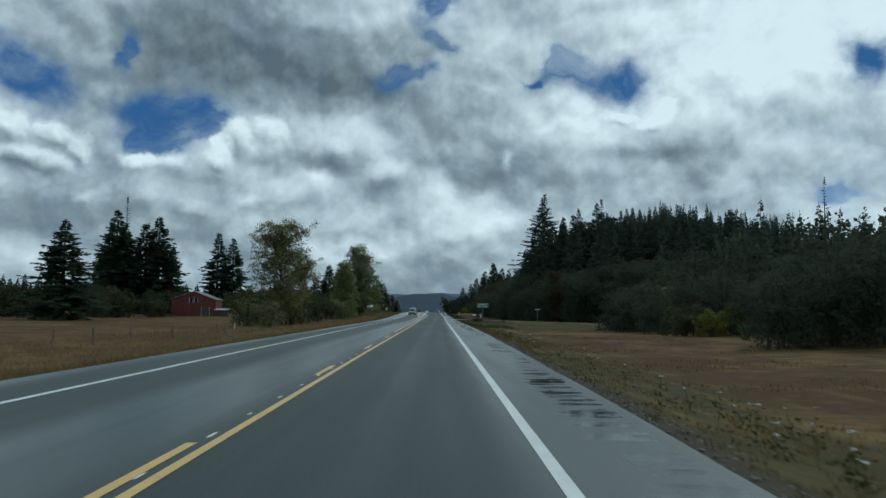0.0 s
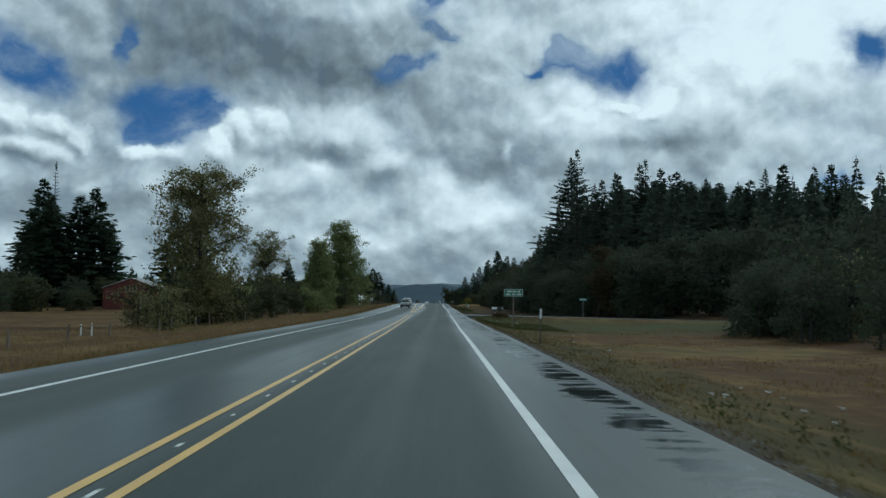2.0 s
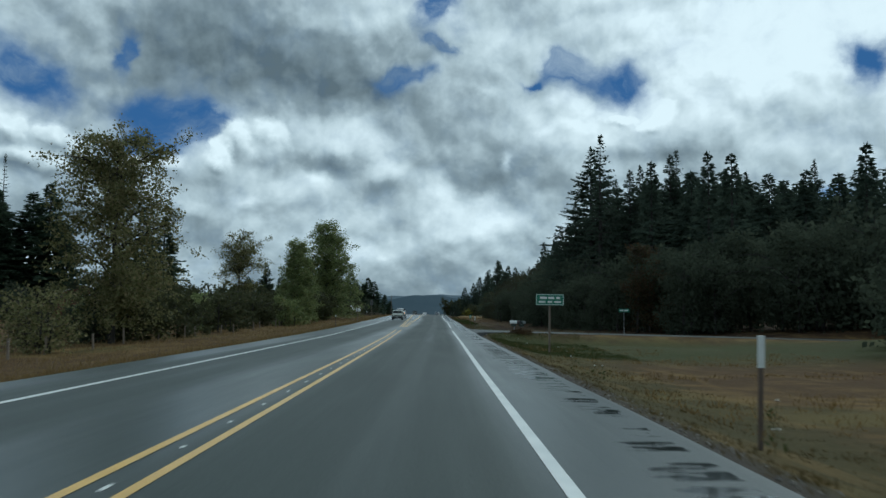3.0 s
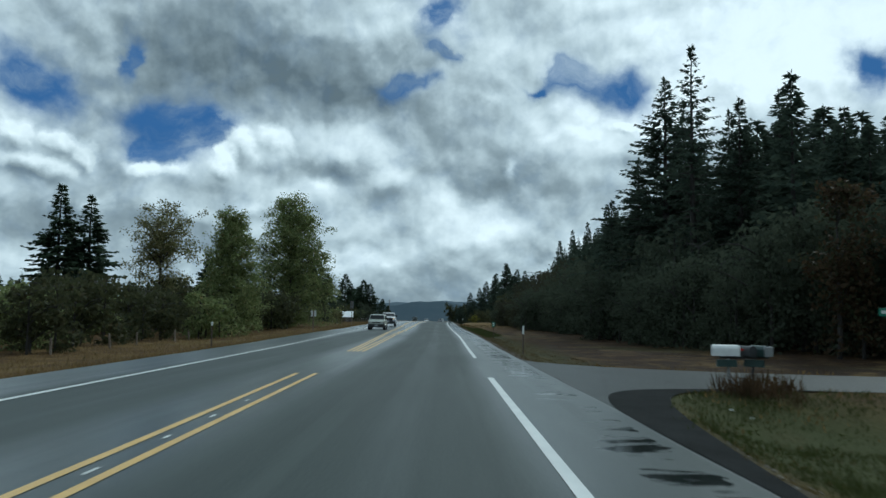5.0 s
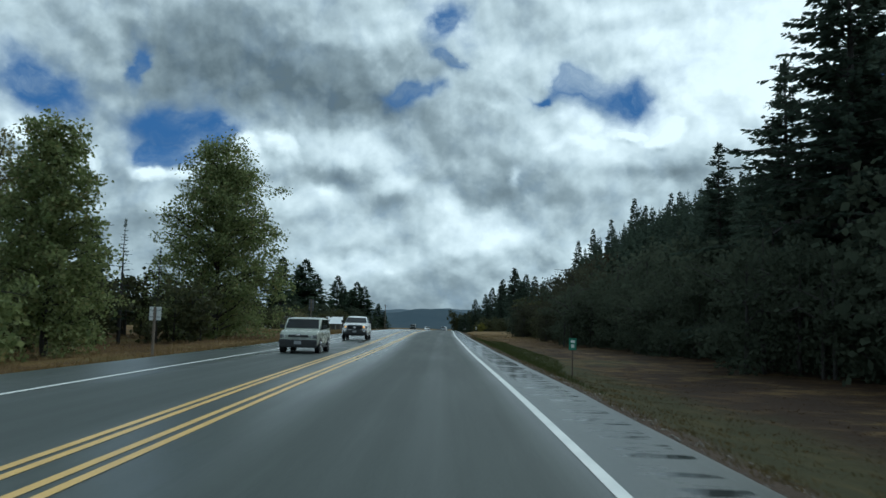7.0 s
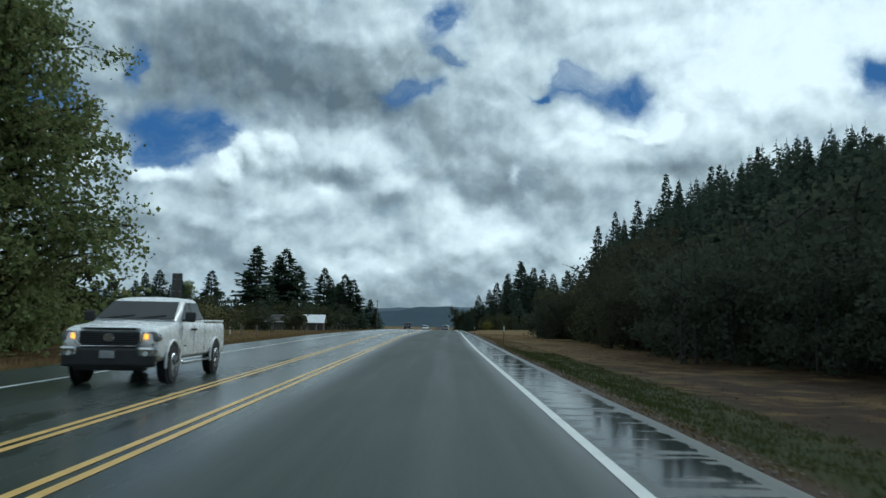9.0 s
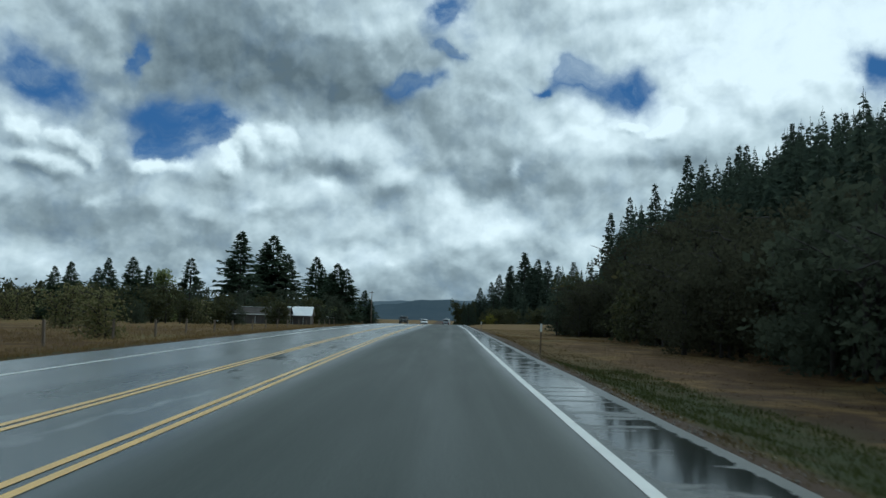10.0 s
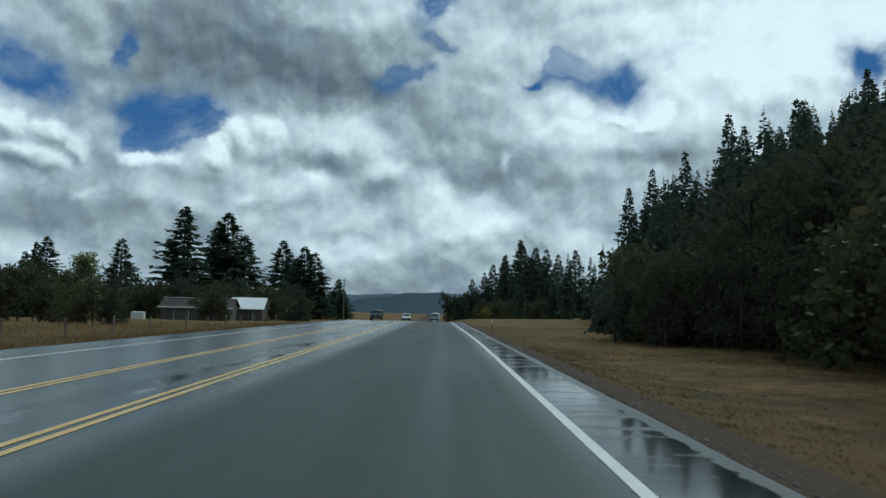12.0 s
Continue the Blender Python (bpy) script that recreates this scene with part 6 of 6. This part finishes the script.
def vehicle(name, label, paint, L, W, H, hood, belt, ws0, ws1, roof1, rear1, wheel_r, base, group="vehicles on the road", trim=M_BLACK, van=False):
    """Front at local -y. ws0/ws1: foot and top of the windscreen; roof1/rear1: end of the roof and foot of the rear window, along y from the front."""
    t = thing(name, label, "vehicle", group)
    w, y0 = W / 2, -L / 2
    low = 0.30

    def lower(wd, zt, crown=0.03):
        return [(0, low), (wd * 0.90, low), (wd, low + 0.18), (wd, zt - 0.16), (wd * 0.95, zt), (0, zt + crown)]

    st = [(y0, lower(w * 0.86, hood - 0.20)), (y0 + 0.12, lower(w * 0.95, hood - 0.06)), (y0 + 0.55, lower(w, hood)), (y0 + ws0, lower(w, belt))]
    st += [(y0 + rear1, lower(w, belt)), (y0 + L - 0.12, lower(w * 0.96, belt - 0.05)), (y0 + L, lower(w * 0.90, belt - 0.15))]
    body = part("body", loft(st), paint, t)

    def cab(wd, z):
        return [(0, belt - 0.12), (w * 0.96, belt - 0.12), (w * 0.95, belt), (wd, z - 0.05), (wd * 0.93, z), (0, z + 0.004)]

    top = w * 0.80 if not van else w * 0.9
    st = [(y0 + ws0 - 0.02, cab(w * 0.93, belt + 0.03)), (y0 + ws1, cab(top, H - 0.05)), (y0 + (ws1 + roof1) / 2, cab(top, H)), (y0 + roof1, cab(top, H - 0.03)), (y0 + rear1, cab(w * 0.93, belt + 0.03))]
    cabin = part("cabin", loft(st), paint, t)
    zb, zt = belt + 0.07, H - 0.10

    def edge_x(z):
        return w * 0.95 + (top - w * 0.95) * (z - belt) / (H - 0.05 - belt)

    def along(y_low, y_top, z):
        return y_low + (y_top - y_low) * (z - belt) / (H - 0.05 - belt)

    part("windshield", quad([(-edge_x(zb) + 0.09, y0 + along(ws0, ws1, zb) - 0.07, zb), (edge_x(zb) - 0.09, y0 + along(ws0, ws1, zb) - 0.07, zb),
                             (edge_x(zt) - 0.10, y0 + along(ws0, ws1, zt) - 0.07, zt), (-edge_x(zt) + 0.10, y0 + along(ws0, ws1, zt) - 0.07, zt)]), M_GLASS_DARK, cabin, "dark tinted windscreen")
    part("rear_window", quad([(edge_x(zb) - 0.12, y0 + along(rear1, roof1, zb) + 0.05, zb), (-edge_x(zb) + 0.12, y0 + along(rear1, roof1, zb) + 0.05, zb),
                              (-edge_x(zt) + 0.12, y0 + along(rear1, roof1, zt) + 0.05, zt), (edge_x(zt) - 0.12, y0 + along(rear1, roof1, zt) + 0.05, zt)]), M_GLASS_DARK, cabin, "dark tinted rear window")
    cuts = [0.0, 0.50, 1.0] if not van else [0.0, 0.36, 0.68, 1.0]
    for s in (-1, 1):
        for a, b in zip(cuts, cuts[1:]):
            def at(f, z):
                lo, hi = along(ws0, ws1, z) + 0.14, along(rear1, roof1, z) - 0.14
                return y0 + lo + (hi - lo) * f
            g = 0.02
            c = [(s * (edge_x(z) + 0.004), at(f, z), z) for f, z in ((a + g, zb), (b - g, zb), (b - g, zt), (a + g, zt))]
            part("side_window", quad(c if s > 0 else c[::-1]), M_GLASS_DARK, cabin)
            part("door_handle", box(0.03, 0.18, 0.035, (s * (w + 0.008), at(min(b, 0.97) - 0.08, belt), belt - 0.2), 0.008), trim, body)
        m = part("mirror", box(0.20, 0.12, 0.18, (s * (w + 0.10), y0 + ws0 + 0.35, belt + 0.14), 0.03), trim, t, "black door mirror")
        part("arm", box(0.1, 0.05, 0.05, (s * (w - 0.02), y0 + ws0 + 0.37, belt + 0.05), 0.01), trim, m)
        hl = part("headlight", box(W * 0.17, 0.10, 0.17, (s * w * 0.76, y0 + 0.05, hood - 0.27), 0.03), M_HEADLIGHT, t, "dark clear-lens headlight")
        part("side_lamp", box(W * 0.045, 0.05, 0.12, (s * w * 0.68, y0 - 0.012, hood - 0.27), 0.015), M_CLEAR_LENS, hl)
        part("tail_light", box(0.10, 0.08, 0.34, (s * w * 0.86, y0 + L - 0.02, belt - 0.24), 0.02), M_RED_LENS, t, "red tail light")
        for yy in base:
            part("wheel_arch", rod(wheel_r * 1.17, wheel_r * 1.17, 0.04, (s * (w - 0.012), y0 + yy, wheel_r * 1.02), (0, 90, 0), 28), M_BLACK, t)
            wheel(t, s * (w - 0.10), y0 + yy, wheel_r, 0.25)
        part("side_step", box(0.16, base[1] - base[0] - 2.3 * wheel_r, 0.06, (s * (w - 0.02), y0 + sum(base) / 2, low - 0.02), 0.015), trim, t)
    grille = part("grille", box(W * 0.5, 0.07, 0.10, (0, y0 - 0.02, hood - 0.24), 0.02), M_BLACK, t, "black grille")
    part("badge", box(0.24, 0.02, 0.11, (0, y0 - 0.05, hood - 0.20), 0.03), M_CHROME, grille, "plain chrome badge")
    front = part("front_bumper", box(W * 0.94, 0.24, 0.36, (0, y0 + 0.02, low + 0.14), 0.05), M_BLACK, t)
    part("number_plate", box(0.32, 0.02, 0.16, (0, y0 - 0.10, low + 0.18), 0.005), M_STEEL, front, "plain number plate")
    rear = part("rear_bumper", box(W * 0.94, 0.18, 0.22, (0, y0 + L, low + 0.14), 0.04), M_BLACK, t)
    part("number_plate", box(0.32, 0.02, 0.16, (0, y0 + L + 0.06, low + 0.45), 0.005), M_STEEL, rear, "plain number plate")
    for s in (-1, 1):
        part("fog_lamp_corner", box(W * 0.16, 0.05, 0.14, (s * w * 0.80, y0 - 0.08, low + 0.20), 0.02), M_BLACK, front)
    return t


def bar(name, pts, r, mat, parent, label="", sides=8):
    """A bent rod of even thickness."""
    s = Soup()
    tube(s, pts, [r] * len(pts), sides)
    me = s.mesh(name, mat, smooth=True)
    return part(name, me, mat, parent, label)


def pickup():
    """A full-size double-cab pickup, front at local -y."""
    t = thing("pickup_truck", "white pickup truck with lit amber lamps", "vehicle", "vehicles on the road")
    L, w, H, belt, r = 5.8, 1.015, 1.93, 1.34, 0.41
    y0 = -L / 2
    front, back = y0 + 0.98, y0 + 4.68

    def lower(k, top, low=0.50, crown=0.03, edge=0.93):
        return [(0, low), (w * k * 0.88, low), (w * k * 0.98, low + 0.08), (w * k, low + 0.30), (w * k * 0.995, top - 0.22), (w * k * 0.965, top - 0.06), (w * k * edge, top), (0, top + crown)]

    body = part("body", loft([(y0, lower(0.90, 1.10, 0.62)), (y0 + 0.09, lower(0.96, 1.18, 0.58)), (y0 + 0.40, lower(0.99, 1.235)), (y0 + 1.0, lower(1.0, 1.275, crown=0.05)),
                              (y0 + 1.55, lower(1.0, belt, crown=0.04)), (y0 + 3.74, lower(1.0, belt, crown=0.0)), (y0 + 5.70, lower(0.99, belt + 0.02, crown=0.0)), (y0 + L, lower(0.96, belt - 0.01, 0.56, 0.0))]), P_WHITE, t)
    part("bed_liner", box(1.62, 1.82, 0.03, (0, y0 + 4.74, belt + 0.012), 0.01), M_BLACK, body, "black bed liner")
    for sx in (-1, 1):
        part("bed_rail", box(0.10, 1.95, 0.05, (sx * 0.93, y0 + 4.75, belt + 0.03), 0.015), P_WHITE, body)
    part("tailgate", box(1.75, 0.06, 0.5, (0, y0 + L - 0.02, belt - 0.22), 0.02), P_WHITE, body)

    top = w * 0.80

    def cab(wd, z):
        return [(0, belt - 0.12), (w * 0.95, belt - 0.12), (w * 0.93, belt), (wd + 0.012, z - 0.10), (wd * 0.95, z - 0.02), (wd * 0.6, z + 0.01), (0, z + 0.02)]

    cabin = part("cabin", loft([(y0 + 1.50, cab(w * 0.90, belt + 0.06)), (y0 + 2.38, cab(top, H - 0.06)), (y0 + 2.75, cab(top, H - 0.02)), (y0 + 3.25, cab(top, H - 0.02)), (y0 + 3.50, cab(top, H - 0.06)), (y0 + 3.76, cab(w * 0.88, belt + 0.06))]), P_WHITE, t)
    zb, zt = belt + 0.06, H - 0.13

    def side_x(z):
        return w * 0.93 + (top - w * 0.93) * (z - belt) / (H - 0.10 - belt)

    def lean(a, b, z):
        return y0 + a + (b - a) * (z - belt - 0.06) / (H - belt - 0.12)

    part("windshield", quad([(-side_x(zb) + 0.05, lean(1.50, 2.38, zb) - 0.05, zb), (side_x(zb) - 0.05, lean(1.50, 2.38, zb) - 0.05, zb),
                             (side_x(zt) - 0.07, lean(1.50, 2.38, zt) - 0.05, zt), (-side_x(zt) + 0.07, lean(1.50, 2.38, zt) - 0.05, zt)]), M_GLASS_DARK, cabin, "dark windscreen reflecting the sky")
    part("rear_window", quad([(side_x(zb) - 0.15, lean(3.76, 3.50, zb) + 0.03, zb), (-side_x(zb) + 0.15, lean(3.76, 3.50, zb) + 0.03, zb),
                              (-side_x(zt) + 0.12, lean(3.76, 3.50, zt) + 0.03, zt), (side_x(zt) - 0.12, lean(3.76, 3.50, zt) + 0.03, zt)]), M_GLASS_DARK, cabin, "dark rear window")
    for k in (-0.35, 0.35):
        bar("wiper", [(k - 0.28, lean(1.50, 2.38, zb) - 0.07, zb + 0.02), (k + 0.3, lean(1.50, 2.38, zb + 0.07) - 0.07, zb + 0.09)], 0.010, M_BLACK, cabin, "", 5)
    for sx in (-1, 1):
        for (a0, a1), (b0, b1) in (((1.78, 2.44), (2.60, 2.60)), ((2.68, 2.68), (3.60, 3.38))):
            c = [(sx * (side_x(zb) + 0.010), y0 + a0, zb), (sx * (side_x(zb) + 0.010), y0 + b0, zb), (sx * (side_x(zt) + 0.014), y0 + b1, zt), (sx * (side_x(zt) + 0.014), y0 + a1, zt)]
            part("side_window", quad(c if sx > 0 else c[::-1]), M_GLASS_DARK, cabin, "dark side window")
        for y in (1.62, 2.64, 3.62):
            part("door_seam", box(0.008, 0.010, 0.62, (sx * (w - 0.002), y0 + y, 0.95)), M_BLACK, body)
        for y in (2.48, 2.78):
            part("door_handle", box(0.035, 0.16, 0.045, (sx * (w + 0.004), y0 + y, belt - 0.17), 0.012), M_BLACK, body, "black door handle")
        part("fender_badge", box(0.012, 0.22, 0.03, (sx * (w + 0.002), y0 + 1.9, 0.80), 0.004), M_BLACK, body, "plain dark badge")
        m = part("mirror", box(0.24, 0.13, 0.23, (sx * (w + 0.13), y0 + 1.80, belt + 0.12), 0.045), M_BLACK, t, "black door mirror")
        part("arm", box(0.14, 0.06, 0.06, (sx * (w + 0.0), y0 + 1.83, belt + 0.04), 0.015), M_BLACK, m)
        # the lamp unit wraps round the corner of the wing
        hl = part("headlight", loft([(y0 + 0.005, [(0, 0), (0.15, 0.0), (0.16, 0.10), (0.10, 0.20), (0, 0.21)]), (y0 + 0.30, [(0, 0.02), (0.15, 0.02), (0.16, 0.10), (0.10, 0.17), (0, 0.18)])]), M_HEADLIGHT, t, "smoked wrap-round headlight")
        hl.location = (sx * 0.845, 0, 0.93)
        part("turn_lamp", box(0.075, 0.03, 0.11, (-sx * 0.095, y0 - 0.012, 0.10), 0.02), M_LAMP, hl, "lit amber lamp")
        part("tail_light", box(0.09, 0.10, 0.42, (sx * 0.93, y0 + L - 0.03, belt - 0.26), 0.02), M_RED_LENS, t, "red tail light")
        for y in (front, back):
            part("wheel_well", rod(r * 1.20, r * 1.20, 0.05, (sx * (w - 0.018), y, r * 1.05), (0, 90, 0), 32), M_BLACK, t, "black wheel well")
            arch = [(sx * (w + 0.012), y + math.cos(a) * r * 1.24, r * 1.05 + math.sin(a) * r * 1.24) for a in np.linspace(-0.15, math.pi + 0.15, 15)]
            bar("wheel_arch", arch, 0.030, P_WHITE, t, "rolled white wheel arch")
            wheel(t, sx * (w - 0.09), y, r, 0.26)
        bar("side_step", [(sx * (w - 0.10), y0 + 1.55, 0.46), (sx * (w + 0.03), y0 + 1.68, 0.42), (sx * (w + 0.03), y0 + 3.95, 0.42), (sx * (w - 0.10), y0 + 4.08, 0.46)], 0.040, M_CHROME, t, "chrome step tube")
    # grille: dark mesh in a chrome frame
    grille = part("grille", box(1.24, 0.08, 0.30, (0, y0 - 0.005, 0.985), 0.03), M_BLACK, t, "black grille")
    for z in (0.90, 0.945, 0.99, 1.035, 1.08):
        part("slat", box(1.16, 0.03, 0.012, (0, y0 - 0.048, z), 0.004), M_GLASS_DARK, grille)
    bar("grille_frame", [(-0.70, y0 - 0.03, 1.13), (-0.66, y0 - 0.04, 0.92), (-0.56, y0 - 0.05, 0.82), (0.56, y0 - 0.05, 0.82), (0.66, y0 - 0.04, 0.92), (0.70, y0 - 0.03, 1.13)], 0.020, M_CHROME, grille, "chrome grille frame")
    part("badge", rod(0.085, 0.085, 0.02, (0, y0 - 0.055, 1.0), (90, 0, 0), 20, bevel=0.006), M_CHROME, grille, "plain round chrome badge").scale = (1.35, 1, 1)
    part("hood_lip", box(1.24, 0.20, 0.05, (0, y0 + 0.10, 1.195), 0.022), P_WHITE, t)
    part("hood_scoop", box(1.08, 0.05, 0.040, (0, y0 + 0.005, 1.185), 0.012), M_BLACK, t, "dark hood slot")
    bumper = part("front_bumper", box(1.90, 0.24, 0.40, (0, y0 + 0.02, 0.60), 0.06), M_BLACK, t, "black front bumper")
    for sx in (-1, 1):
        part("bumper_corner", box(0.36, 0.26, 0.20, (sx * 0.80, y0 + 0.0, 0.72), 0.05), M_CHROME, bumper, "chrome bumper corner")
        part("fog_lamp", rod(0.05, 0.05, 0.03, (sx * 0.78, y0 - 0.13, 0.68), (90, 0, 0), 16), M_CLEAR_LENS, bumper)
    part("valance", box(1.50, 0.20, 0.16, (0, y0 + 0.10, 0.40), 0.05), M_BLACK, bumper)
    part("number_plate", box(0.31, 0.02, 0.155, (0, y0 - 0.115, 0.66), 0.005), M_STEEL, bumper, "plain number plate")
    rear = part("rear_bumper", box(1.9, 0.2, 0.2, (0, y0 + L + 0.04, 0.62), 0.04), M_CHROME, t, "chrome rear bumper")
    part("number_plate", box(0.31, 0.02, 0.155, (0, y0 + L + 0.15, 0.64), 0.005), M_STEEL, rear, "plain number plate")
    return t



def on_road(t, x, y, turn=0.0):
    t.matrix_basis = pose(x, y, float(road_z(y)) + 0.008, 0, 0, turn)


P_WHITE = car_paint("white_paint", (0.86, 0.87, 0.87))
P_CREAM = car_paint("pale_green_grey_paint", (0.42, 0.45, 0.40))
P_DARK = car_paint("dark_green_paint", (0.02, 0.028, 0.026))
P_GREY = car_paint("silver_grey_paint", (0.30, 0.32, 0.34))
on_road(pickup(), -7.12, 243.35, 2)
on_road(vehicle("small_suv", "boxy pale grey-green small car", P_CREAM, 4.1, 1.80, 1.64, 1.02, 1.06, 0.95, 1.50, 3.75, 4.0, 0.33, (0.80, 3.35), van=True), -6.4, 213.5)
on_road(vehicle("suv", "dark green sport utility car", P_DARK, 4.6, 1.85, 1.72, 1.08, 1.12, 1.15, 1.80, 4.1, 4.5, 0.36, (0.9, 3.7), van=True), -9.3, 432)
on_road(vehicle("car", "silver-grey car seen from behind", P_GREY, 4.6, 1.82, 1.60, 0.98, 1.02, 1.2, 1.95, 3.9, 4.5, 0.33, (0.9, 3.6)), 0.3, 462, 180)
on_road(vehicle("car", "white car seen from behind", P_WHITE, 4.6, 1.85, 1.62, 0.98, 1.02, 1.2, 1.95, 3.9, 4.5, 0.33, (0.9, 3.6)), -5.6, 470)


def box_truck():
    """A tall white camper far ahead."""
    t = thing("camper_van", "tall white camper seen from behind", "vehicle", "vehicles on the road")
    part("house_body", box(2.3, 6.2, 2.5, (0, 0, 1.85), 0.12), P_WHITE, t)
    part("rear_window", box(1.2, 0.03, 0.6, (0, -3.11, 2.2), 0.02), M_GLASS_DARK, t)
    part("rear_bumper", box(2.2, 0.15, 0.25, (0, -3.15, 0.55), 0.04), M_BLACK, t)
    part("roof_vent", box(0.6, 0.6, 0.18, (0, -0.5, 3.18), 0.04), M_SIGN_WHITE, t)
    for s in (-1, 1):
        part("tail_light", box(0.12, 0.04, 0.3, (s * 1.0, -3.12, 1.0), 0.02), M_RED_LENS, t)
        for yy in (-1.9, 2.0):
            wheel(t, s * 1.0, yy, 0.38, 0.25)
    on_road(t, 0.9, 540)


box_truck()
